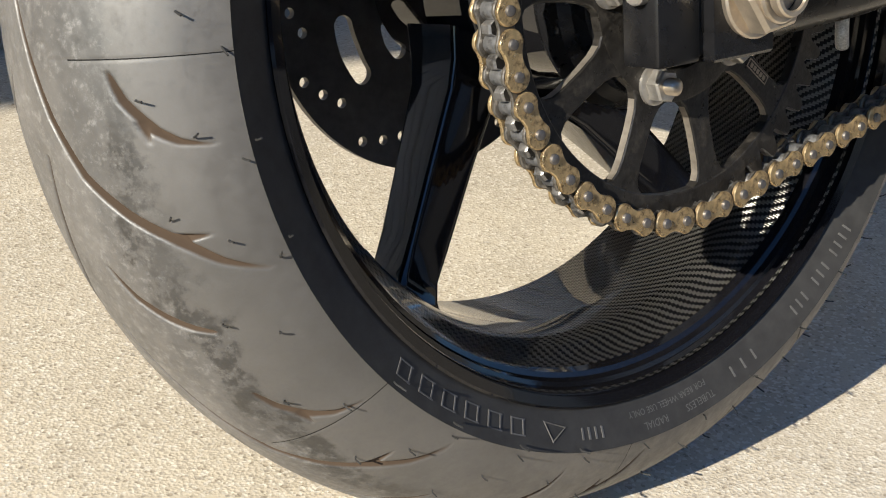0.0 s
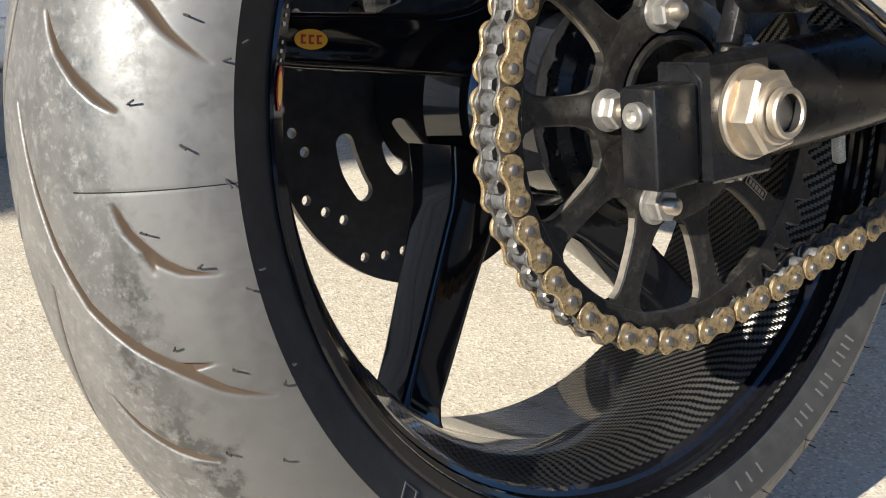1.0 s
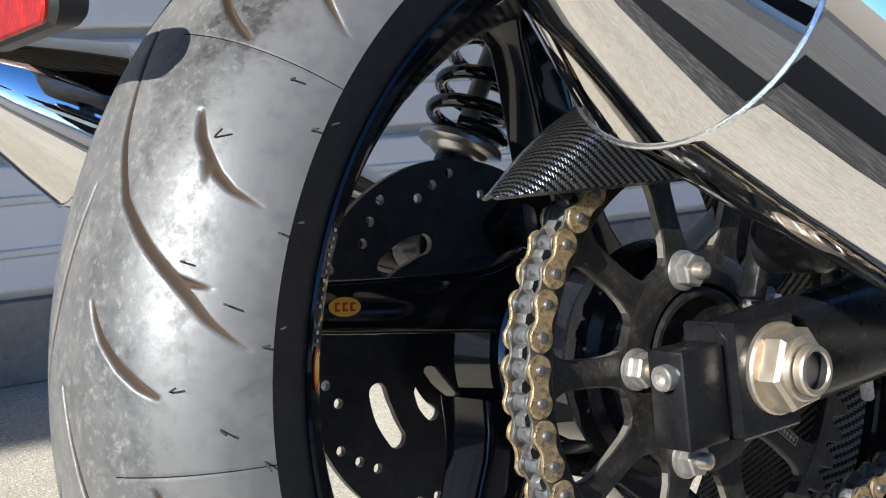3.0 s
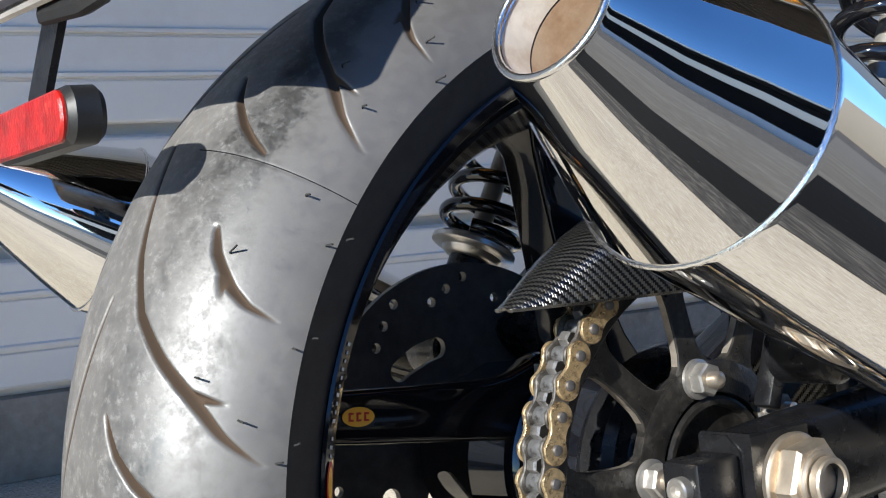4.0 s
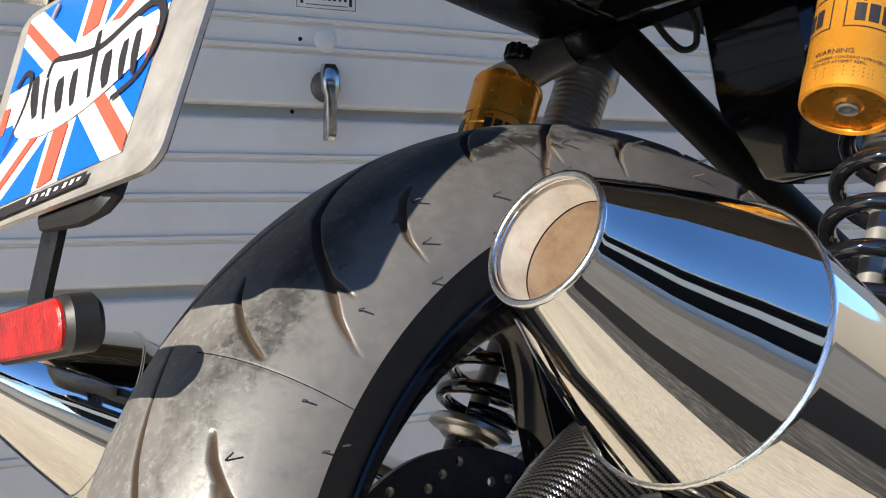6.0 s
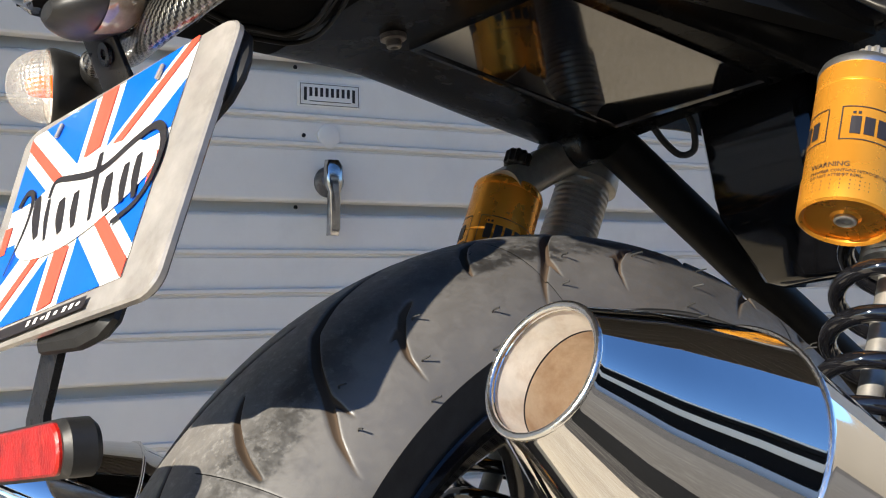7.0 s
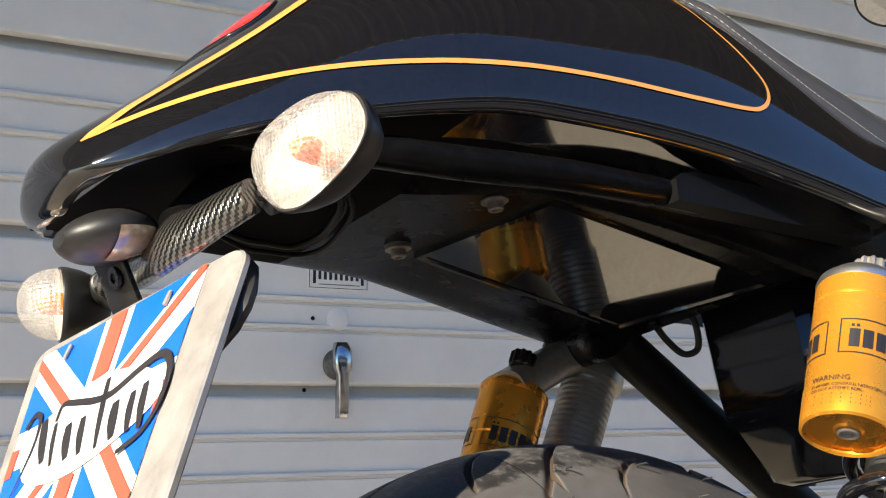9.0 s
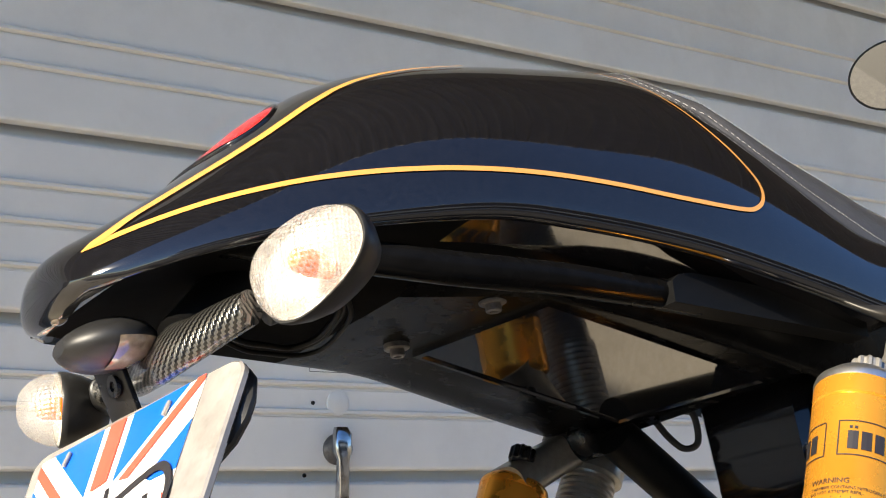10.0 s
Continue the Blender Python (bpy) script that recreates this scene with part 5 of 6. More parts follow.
    for line, (text, size, h) in enumerate((("WARNING", 0.0046, 0.0310), ("CHAMBER CONTAINS NITROGEN GAS", 0.0026, 0.0275), ("DO NOT ATTEMPT REFIL-", 0.0026, 0.0247))):
        v, f = words(text, size)
        k.add([wrap(sgn * (-0.014 + x), h + y, 0.0007) for x, y, _ in v], f)
    for j in range(3):
        strip(-0.014, 0.020, 0.0222 - j * 0.0026, 0.0231 - j * 0.0026)
    tagged(part("reservoir_print", k, M_INK, body, "black printed warning and bars", smooth=False), kind="stuff")
    return body


build_shock(-1)
build_shock(1)

# ---- tail cowl
TOP = [(-0.306, 0.7725), (-0.305, 0.7765), (-0.303, 0.7810), (-0.300, 0.7850), (-0.294, 0.7900), (-0.286, 0.7955), (-0.26, 0.811), (-0.22, 0.843), (-0.19, 0.873), (-0.16, 0.897), (-0.12, 0.915), (-0.06, 0.9305), (0.0, 0.941), (0.06, 0.950), (0.10, 0.947), (0.14, 0.926), (0.20, 0.882), (0.30, 0.830), (0.46, 0.78)]
HW = [(-0.306, 0.008), (-0.305, 0.0155), (-0.303, 0.0240), (-0.2998, 0.0325), (-0.2938, 0.0430), (-0.285, 0.054), (-0.264, 0.072), (-0.24, 0.087), (-0.21, 0.100), (-0.177, 0.111), (-0.148, 0.119), (-0.10, 0.130), (-0.05, 0.1365), (0.0, 0.142), (0.05, 0.148), (0.10, 0.152), (0.20, 0.157), (0.30, 0.159), (0.46, 0.155)]
LIP = [(-0.306, 0.7690), (-0.305, 0.7672), (-0.303, 0.7652), (-0.300, 0.7635), (-0.294, 0.7630), (-0.2847, 0.7640), (-0.263, 0.7702), (-0.240, 0.7749), (-0.209, 0.7805), (-0.1725, 0.7865), (-0.143, 0.7915), (-0.094, 0.7985), (-0.0586, 0.7985), (-0.021, 0.7957), (0.018, 0.7912), (0.059, 0.7845), (0.103, 0.7752), (0.151, 0.7655), (0.20, 0.7525), (0.225, 0.7530), (0.26, 0.7750), (0.34, 0.7750), (0.46, 0.750)]


def ease(table, x, w=0.02):
    """The table's value, its corners rounded off."""
    w = max(0.0, min(w, (x - table[0][0]) * 0.45, table[-1][0] - x))
    return sum(lerp_table(table, x + w * k) * c for k, c in ((-1, 0.25), (0, 0.5), (1, 0.25)))


def cowl(x, a, lift=0.0, side=-1):
    """A point of the cowl's skin: a from 0 at the lip to pi/2 on the crest."""
    hw, zt, zl = ease(HW, x), ease(TOP, x), ease(LIP, x)
    c, s = max(math.cos(a), 0.0), max(math.sin(a), 0.0)
    y, z = (hw + lift) * c ** (2 / 2.3), zl + (zt - zl + lift) * s ** (2 / 1.85)
    return Vector((x, side * y, z))


def cowl_at_height(x, z, lift=0.0, side=-1):
    zt, zl = ease(TOP, x), ease(LIP, x)
    q = min(1.0, max(0.0, (z - zl) / (zt - zl)))
    return cowl(x, math.asin(q ** (1.85 / 2)), lift, side)


shell = Shape()
xs = [-0.306, -0.3055, -0.305, -0.304, -0.303, -0.3015, -0.300, -0.297, -0.294, -0.2925] + [-0.291 + 0.012 * k for k in range(63)]
rings = []
for x in xs:
    ring = [cowl(x, math.pi / 2 * k / 22, 0, -1) for k in range(23)] + [cowl(x, math.pi / 2 * k / 22, 0, 1) for k in range(21, -1, -1)]
    hw, zl = ease(HW, x), ease(LIP, x)
    # rolled lower lip, then the floor
    roll = lerp_table([(-0.20, 1.0), (-0.05, 2.2)], x)
    low = [(1.0, -0.003 * roll), (0.990, -0.0048 * roll), (0.975, -0.0060 * roll), (0.958, -0.0062 * roll), (0.938, -0.0050 * roll), (0.5, 0.012), (0.0, 0.014)]
    # the tip is closed from below by a rounded bowl
    q = min(1.0, max(0.0, (-0.278 - x) / 0.012))
    deep = lerp_table([(-0.306, 0.0015), (-0.305, 0.0060), (-0.303, 0.0090), (-0.300, 0.0108), (-0.294, 0.0122), (-0.286, 0.0105)], x)
    low = [(a * (1 - q) + b * q, d * min(1, hw / 0.05) * (1 - q) - deep * math.sqrt(1 - b * b) * q) for (a, d), b in zip(low, (1.0, 0.985, 0.93, 0.82, 0.65, 0.40, 0.0))]
    ring += [Vector((x, hw * f, zl + d)) for f, d in low] + [Vector((x, -hw * f, zl + d)) for f, d in reversed(low[:-1])]
    rings.append(ring)
shell.loft(rings)
COWL = part("tail_cowl", shell, M_GLOSS, BIKE, "gloss black tail cowl with a gold pinstripe", angle=45)


def stripe_strip(points, width, lift=0.0007):
    """A ribbon laid on the cowl along points of (x, height)."""
    pts = [Vector((x, z, 0)) for x, z in points]
    path = smooth_path(pts, 8)
    s = Shape()
    vs = []
    for i, p in enumerate(path):
        t = (path[min(i + 1, len(path) - 1)] - path[max(i - 1, 0)]).normalized()
        n = Vector((-t.y, t.x, 0)) * width(i / (len(path) - 1)) / 2
        for q in (p - n, p + n):
            vs.append(cowl_at_height(q.x, q.y, lift))
    s.add(vs, [(2 * i, 2 * i + 1, 2 * i + 3, 2 * i + 2) for i in range(len(path) - 1)])
    return s


low = [(-0.2929, 0.7781), (-0.2862, 0.7815), (-0.2796, 0.7842), (-0.267, 0.7887), (-0.2512, 0.7936), (-0.2354, 0.7976), (-0.2186, 0.8012), (-0.2007, 0.8046), (-0.1821, 0.8074), (-0.1624, 0.8098), (-0.1419, 0.8117), (-0.1150, 0.8134), (-0.0643, 0.8143), (-0.0146, 0.8122), (0.0387, 0.8073), (0.0800, 0.8052), (0.0950, 0.8082), (0.1045, 0.8170), (0.1070, 0.8300), (0.0995, 0.8493), (0.0909, 0.8656), (0.0800, 0.8850), (0.0715, 0.9000), (0.058, 0.9180), (0.036, 0.9320)]
part("pinstripe", stripe_strip(low, lambda t: 0.0030 * min(1, 0.2 + t / 0.05) - 0.0013 * max(0, t - 0.62) / 0.38), M_STRIPE, COWL, "gold pinstripe")
up = [(-0.2932, 0.7778), (-0.2866, 0.7828), (-0.2800, 0.7880), (-0.2698, 0.7963), (-0.2596, 0.8034), (-0.2405, 0.8164), (-0.2212, 0.8294), (-0.2005, 0.8442), (-0.1765, 0.8630), (-0.1641, 0.8720), (-0.1513, 0.8808), (-0.1338, 0.8900), (-0.1151, 0.8972), (-0.095, 0.9035), (-0.06, 0.9120)]
part("pinstripe", stripe_strip(up, lambda t: 0.0029 * min(1, 0.2 + t / 0.07) - 0.0013 * max(0, t - 0.6) / 0.4, 0.0010), M_STRIPE, COWL, "gold pinstripe")

# tail light let into the cowl's back, across its crest
def crest_at(x, y, lift=0.0):
    """A point of the cowl's skin above the place (x, y)."""
    hw, zt, zl = ease(HW, x), ease(TOP, x), ease(LIP, x)
    c = min(1.0, abs(y) / hw) ** (2.3 / 2)
    return Vector((x, y, zl + (zt - zl) * math.sqrt(1 - c * c) ** (2 / 1.85) + lift))


def lens_at(f, a, lift):
    return crest_at(-0.1930 + 0.0265 * f * math.cos(a), 0.0500 * f * math.sin(a), lift)


tl = Shape()
tl.loft([[lens_at(f, 2 * math.pi * k / 48, up_) for k in range(48)] for f, up_ in ((1.0, -0.004), (1.0, 0.0000), (0.96, 0.0006), (0.8, 0.0010), (0.55, 0.0014), (0.25, 0.0016), (0.02, 0.0016))], True, True)
part("tail_light", tl, M_TAILRED, COWL, "red tail light lens", angle=60)
rim_ = Shape()
rim_.tube([lens_at(1.03, 2 * math.pi * k / 60, -0.0002) for k in range(60)], 0.0017, 10, 0, True)
part("lens_rim", rim_, M_GLOSS, COWL, "raised black rim round the tail light", angle=60)
# small clear marker under the tail's tip
mk = Shape()
mk.loft([[Vector((-0.2935 + 0.0045 * f * math.cos(a), -0.0050 + 0.0075 * f * math.sin(a), 0.7560 - d)) for a in (2 * math.pi * k / 20 for k in range(20))] for d, f in ((0, 1.0), (0.003, 0.95), (0.0045, 0.7), (0.005, 0.1))])
part("tip_marker", mk, M_SMOKE, COWL, "small smoked marker under the tip", angle=50)

# ---- seat pad on the cowl's fore slope, with stitching
pad = Shape()
rings = []
seat_x = [0.03 + 0.02 * k for k in range(22)]


def seat_pt(x, a, side, lift=0.0):
    zt = ease([(0.00, 0.920), (0.03, 0.931), (0.06, 0.9405), (0.10, 0.9235), (0.15, 0.8890), (0.205, 0.8665), (0.263, 0.8460), (0.326, 0.8290), (0.50, 0.787)], x, 0.022)
    zl = lerp_table([(0.03, 0.922), (0.07, 0.922), (0.0913, 0.906), (0.1062, 0.8820), (0.1269, 0.8580), (0.1474, 0.840), (0.1664, 0.8255), (0.187, 0.811), (0.214, 0.794), (0.235, 0.786), (0.30, 0.787), (0.46, 0.760)], x) - 0.002
    hw = lerp_table([(0.03, 0.060), (0.07, 0.088), (0.0913, 0.100), (0.1062, 0.1180), (0.1269, 0.1280), (0.1474, 0.1340), (0.187, 0.142), (0.214, 0.146), (0.46, 0.151)], x)
    return Vector((x, side * (hw + lift) * max(0, math.cos(a)) ** 0.42, zl + (zt - zl + lift) * max(0, math.sin(a)) ** 0.85))


for x in seat_x:
    rings.append([seat_pt(x, math.pi / 2 * k / 14, -1) for k in range(15)] + [seat_pt(x, math.pi / 2 * k / 14, 1) for k in range(13, -1, -1)])
pad.loft(rings)
SEAT = part("seat", pad, M_LEATHER, BIKE, "dark grey leather seat with two rows of pale stitching", angle=60)
st = Shape()
for a in (0.13, 0.58):
    for k in range(140):
        x = 0.034 + k * 0.0030
        st.tube([seat_pt(x, a, -1, 0.0004), seat_pt(x + 0.0009, a, -1, 0.0007), seat_pt(x + 0.0017, a, -1, 0.0003)], 0.00017, 5)
tagged(part("stitching", st, M_THREAD, SEAT, "pale double stitching"), kind="stuff")

# ---- undertray below the cowl
tray = Shape()
rings = []
FLOOR = [(-0.291, 0.7570), (-0.285, 0.7605), (-0.262, 0.7680), (-0.20, 0.7730), (-0.05, 0.7705), (-0.03, 0.7695), (-0.0135, 0.766), (0.155, 0.728), (0.36, 0.682)]
TRAY_X = [-0.2910, -0.284, -0.272] + [-0.262 + 0.02 * k for k in range(32)]
for x in TRAY_X:
    hw = ease(HW, x) * 0.955
    flat = hw * lerp_table([(-0.262, 0.25), (-0.12, 0.25), (-0.07, 0.35), (-0.018, 0.50), (0.03, 0.57), (0.13, 0.62), (0.36, 0.62)], x)
    wing = min(1.0, max(0.0, (x + 0.13) / 0.08))           # from here on a level glossy ledge runs inside the lip
    zb, zu = ease(FLOOR, x, 0.012), ease(LIP, x) - 0.0035 - 0.0070 * wing
    prof = [(flat + (hw - flat) * k / 12, zb + (zu - zb) * (1 - (1 - k / 12) ** 3.0)) for k in range(13)] + [(hw * 0.99, zu + 0.008)]
    ledge = [(flat + (hw - 0.040 - flat) * k / 6, zb + (zu - 0.0005 - zb) * (k / 6) ** 2) for k in range(7)] + [(hw - 0.040 + 0.038 * k / 6, zu - 0.0005 + 0.0005 * k / 6) for k in range(1, 7)] + [(hw * 0.985, zu + 0.008)]
    prof = [(a * (1 - wing) + c * wing, b * (1 - wing) + d * wing) for (a, b), (c, d) in zip(prof, ledge)]
    far = [(hw * f, zb + (zu - zb) * g) for f, g in ((flat / hw, 0), (0.6, 0.02), (0.72, 0.04), (0.80, 0.06), (0.86, 0.09), (0.90, 0.13), (0.93, 0.19), (0.95, 0.27), (0.965, 0.38), (0.975, 0.52), (0.983, 0.68), (0.99, 0.85), (0.995, 1.0), (0.99, 1.25))]
    rings.append([Vector((x, -y, z)) for y, z in reversed(prof)] + [Vector((x, y, z)) for y, z in far])
tray.loft([r[:8] for r in rings[11:]], closed=False, caps=False)
TRAY = part("undertray", tray, M_GLOSS, BIKE, "gloss black undertray below the tail", angle=45)
tray = Shape()
tray.loft([r[13:] for r, x in zip(rings[11:], TRAY_X[11:]) if x < 0.190], closed=False, caps=False)
tray.loft([r[7:14] for r in rings[11:]], closed=False, caps=False)
part("tray_floor", tray, M_FLOOR, TRAY, "matt black floor of the undertray", angle=45)
tray = Shape()
tray.loft(rings[:12])
part("tail_floor", tray, M_PAN, TRAY, "matt black floor under the tail's tip", angle=45)
pan = Shape()
C = [Vector((-0.0135, -0.0655, 0.7660)), Vector((-0.0290, 0.0564, 0.7690)), Vector((0.1554, 0.0613, 0.7280)), Vector((0.1720, -0.0700, 0.7250))]
ctr = sum(C, Vector()) / 4
drop = Vector((0, 0, -0.0032))
rings = [C, [p + drop for p in C], [p.lerp(ctr, 0.045) + drop for p in C], [p.lerp(ctr, 0.055) + drop * 0.45 for p in C]]
pan.loft(rings, True, False)
pan.add(rings[-1], [(0, 1, 2, 3)])
part("access_panel", pan, M_GLOSS, TRAY, "mirror-black access panel", angle=20)
for x, y, z in ((-0.049, 0.0455, 0.7683), (-0.0401, -0.0458, 0.7701)):
    b = Shape()
    b.turn([(-0.003, 0.0086), (0.0010, 0.0086), (0.0016, 0.0078), (0.0018, 0.0050), (0.0058, 0.0049), (0.0066, 0.0042), (0.0066, 0.0026), (0.0036, 0.0023), (0.0034, 0.0003)], (x, y, z), (0, 0, -1), 28, 0, True)
    part("tray_bolt", b, M_PIN, TRAY, "socket-head bolt with a washer", angle=30)

for path, r in (([(-0.175, 0.062, 0.775), (-0.1507, 0.0659, 0.767), (-0.1342, 0.0672, 0.766), (-0.1111, 0.0680, 0.766), (-0.1022, 0.0523, 0.766), (-0.1095, 0.018, 0.766), (-0.1206, -0.0124, 0.767), (-0.135, -0.030, 0.774)], 0.0016),
                ([(-0.180, 0.052, 0.775), (-0.159, 0.0501, 0.767), (-0.143, 0.0512, 0.766), (-0.1235, 0.053, 0.766), (-0.1176, 0.031, 0.766), (-0.1253, -0.0011, 0.767), (-0.1305, -0.0158, 0.769), (-0.142, -0.032, 0.775)], 0.0019),
                ([(-0.178, 0.058, 0.776), (-0.155, 0.0580, 0.769), (-0.138, 0.0590, 0.768), (-0.117, 0.0600, 0.768), (-0.110, 0.0415, 0.768), (-0.1175, 0.008, 0.769), (-0.1255, -0.0140, 0.770), (-0.139, -0.031, 0.776)], 0.0015)):
    c = Shape()
    c.tube(smooth_path([Vector(p) for p in path], 6), r, 10)
    part("wiring_cable", c, M_MATT, TRAY, "black sheathed wiring cable", angle=60)

# ---- frame tubes
fr = Shape()
for s_ in (-1,):
    rail = smooth_path([(-0.24, s_ * 0.060, 0.7840), (-0.19, s_ * 0.084, 0.7740), (-0.1224, s_ * 0.106, 0.7630), (-0.0485, s_ * 0.115, 0.7600), (0.0025, s_ * 0.116, 0.7580), (0.040, s_ * 0.117, 0.7565), (0.060, s_ * 0.117, 0.7550)], 6)
    fr.tube(rail, 0.0095, 16)
FRAME = part("frame_rail", fr, M_FLOOR, BIKE, "black tubular subframe", angle=60)
ear = Shape()
ear.loft([[Vector((x, y, z)) for x, z in ((0.026, 0.7480), (0.027, 0.7610), (0.033, 0.7655), (0.045, 0.7675), (0.090, 0.7655), (0.135, 0.7615), (0.205, 0.7490), (0.205, 0.7380), (0.130, 0.7420))] for y in (-0.1300, -0.1285, -0.1150, -0.1135)])
part("rail_bracket", ear, M_MATT, FRAME, "black bracket at the rail's end", angle=35)
tb = Shape()
tb.tube([(0.158, 0.070, 0.719), (0.30, 0.070, 0.612), (0.47, 0.070, 0.490)], 0.0165, 20)
part("frame_strut", tb, M_MATT, FRAME, "black frame strut", angle=60)
tb = Shape()
tb.rod((0.160, 0.09, 0.725), (0.160, 0.140, 0.725), 0.016, None, 20)
part("cross_tube", tb, M_SATIN, FRAME, angle=60)
cl = Shape()
cl.tube(smooth_path([(0.172, 0.040, 0.722), (0.184, 0.042, 0.712), (0.196, 0.040, 0.703), (0.205, 0.034, 0.706), (0.203, 0.030, 0.722), (0.196, 0.030, 0.735)], 6), 0.0026, 8)
part("cable", cl, M_PLASTIC, FRAME, "short black cable")

# ---- box below the seat
bx = Shape()
rings = []
for z, x0, x1, y0, y1 in ((0.598, 0.246, 0.34, -0.060, 0.012), (0.603, 0.238, 0.345, -0.064, 0.020), (0.652, 0.206, 0.350, -0.066, 0.026), (0.668, 0.204, 0.350, -0.066, 0.027), (0.735, 0.203, 0.350, -0.066, 0.030), (0.745, 0.206, 0.345, -0.062, 0.028)):
    c = 0.007
    rings.append([Vector(q) for q in ((x0, y0 + c, z), (x0 + c, y0, z), (x1 - c, y0, z), (x1, y0 + c, z), (x1, y1 - c, z), (x1 - c, y1, z), (x0 + c, y1, z), (x0, y1 - c, z))])
bx.loft(rings)
part("battery_box", bx, M_TRAY, BIKE, "gloss black battery box", angle=35)

# ---- number plate holder, lamps and plate
br = Shape()
# a bent carbon sheet between the two lamps' stems, deepest above the plate
bend = [((-0.2380, -0.1040, 0.7320), 0.0095, 0.15), ((-0.2410, -0.0930, 0.7310), 0.0110, 0.1), ((-0.2440, -0.0780, 0.7300), 0.0125, 0.05), ((-0.2480, -0.0600, 0.7280), 0.0140, 0.0), ((-0.2500, -0.0400, 0.7280), 0.0170, 0.0), ((-0.2470, -0.0200, 0.7290), 0.0150, 0.0), ((-0.2440, 0.0050, 0.7310), 0.0140, 0.0), ((-0.2460, 0.0280, 0.7330), 0.0110, 0.0), ((-0.2480, 0.0480, 0.7330), 0.0085, 0.0)]
path = smooth_path([p for p, _, _ in bend], 5)
rings = []
for i, p in enumerate(path):
    t = (path[min(i + 1, len(path) - 1)] - path[max(i - 1, 0)]).normalized()
    up_ = Vector((0.30, 0, 0.95))
    up_ = (up_ - t * up_.dot(t)).normalized()
    out_ = t.cross(up_).normalized()
    h = lerp_table([(k * 5.0, w) for k, (_, w, _) in enumerate(bend)], float(i))
    rings.append([p + up_ * (h * math.cos(q)) + out_ * (0.0075 * math.sin(q)) for q in (2 * math.pi * k / 24 for k in range(24))])
br.loft(rings)
HOLD = lay_weave(part("plate_bracket", br, M_CARBON_TUBE, BIKE, "lacquered carbon number plate bracket", angle=35), rings)
nk = Shape()
nk.tube(smooth_path([(-0.243, -0.040, 0.735), (-0.228, -0.034, 0.750), (-0.205, -0.028, 0.775)], 5), 0.014, 16)
part("bracket_neck", nk, M_MATT, HOLD, "matt black neck up to the tail", angle=60)
tab = Shape()
tab.block((0.004, 0.024, 0.034), pose(-0.259, 0.004, 0.718, 0, -22, 12), 0.0015)
tab.turn([(0, 0.006), (0.002, 0.006), (0.002, 0.0028), (0.0002, 0.0026)], (-0.2618, 0.001, 0.7215), (-0.92, 0, -0.2), 20, 0, True)
part("bracket_tab", tab, M_SATIN, HOLD, "black bracket tab")


def build_signal(side):
    """A turn signal: black cup on a stem, silvered bowl, amber bulb, domed ribbed lens; it faces astern and a little outwards."""
    mid = Vector((-0.2207, -0.1365, 0.7445)) if side < 0 else Vector((-0.2554, 0.0950, 0.7340))
    az, el, tilt = (math.pi - side * 0.27, 0.03, -side * 0.32)
    ax = Vector((math.cos(el) * math.cos(az), math.cos(el) * math.sin(az), math.sin(el)))
    up = Vector((0, 0, 1)) - ax * ax.z
    up.normalize()
    acr = ax.cross(up)
    e1, e2 = acr * math.cos(tilt) - up * math.sin(tilt), up * math.cos(tilt) + acr * math.sin(tilt)
    n = 48

    def edge(k):
        """The rim: an oval with fuller corners, a little wider at its outer end."""
        a = 2 * math.pi * k / n
        c, q = math.cos(a), math.sin(a)
        r = (abs(c) ** 2.5 + abs(q) ** 2.5) ** (-1 / 2.5)
        return e1 * (0.0335 * c * r) + e2 * (0.0206 * q * r * (1 - 0.10 * side * c))

    def ring(d, f):
        return [mid + ax * d + edge(k) * f for k in range(n)]

    s = Shape()
    s.loft([ring(-0.027, 0.30), ring(-0.026, 0.46), ring(-0.019, 0.76), ring(-0.010, 0.94), ring(-0.002, 1.03), ring(0.001, 1.04), ring(0.002, 1.02), ring(0.002, 0.985), ring(-0.003, 0.95), ring(-0.011, 0.72), ring(-0.0150, 0.34), ring(-0.0155, 0.03)], True, True)
    root = Vector((-0.2285, -0.0990, 0.7320)) if side < 0 else Vector((-0.250, 0.0460, 0.7330))
    s.rod(mid - ax * 0.021 - Vector((0, side * (0.024 if side < 0 else 0.012), 0)), root, 0.0085, 0.0075, 22)
    body = part("turn_signal", s, M_PLASTIC, BIKE, "black turn signal with a clear ribbed lens", angle=50)
    b = Shape()
    b.loft([ring(0.0015, 0.97), ring(-0.004, 0.85), ring(-0.009, 0.62), ring(-0.012, 0.30), ring(-0.0125, 0.05)], True, False)
    part("reflector_bowl", b, M_SILVER, body, angle=60)
    b = Shape()
    c = mid + e1 * 0.001 + ax * 0.002
    b.turn([(-0.012, 0.0055), (0.000, 0.0068), (0.008, 0.0062), (0.011, 0.0040), (0.012, 0.0010)], c, ax, 24, 0, True)
    part("bulb", b, M_AMBER, body, "amber bulb")
    b = Shape()
    b.loft([ring(0.002 + 0.0225 * math.sqrt(1 - f ** 2.4), f * 0.99) for f in (0.999, 0.985, 0.95, 0.90, 0.82, 0.72, 0.60, 0.46, 0.30, 0.14, 0.03)], True, True)
    lens = part("lens", b, M_LENS, body, "clear ribbed lens", angle=60)
    lens.visible_shadow = False
    return body


build_signal(-1)
build_signal(1)

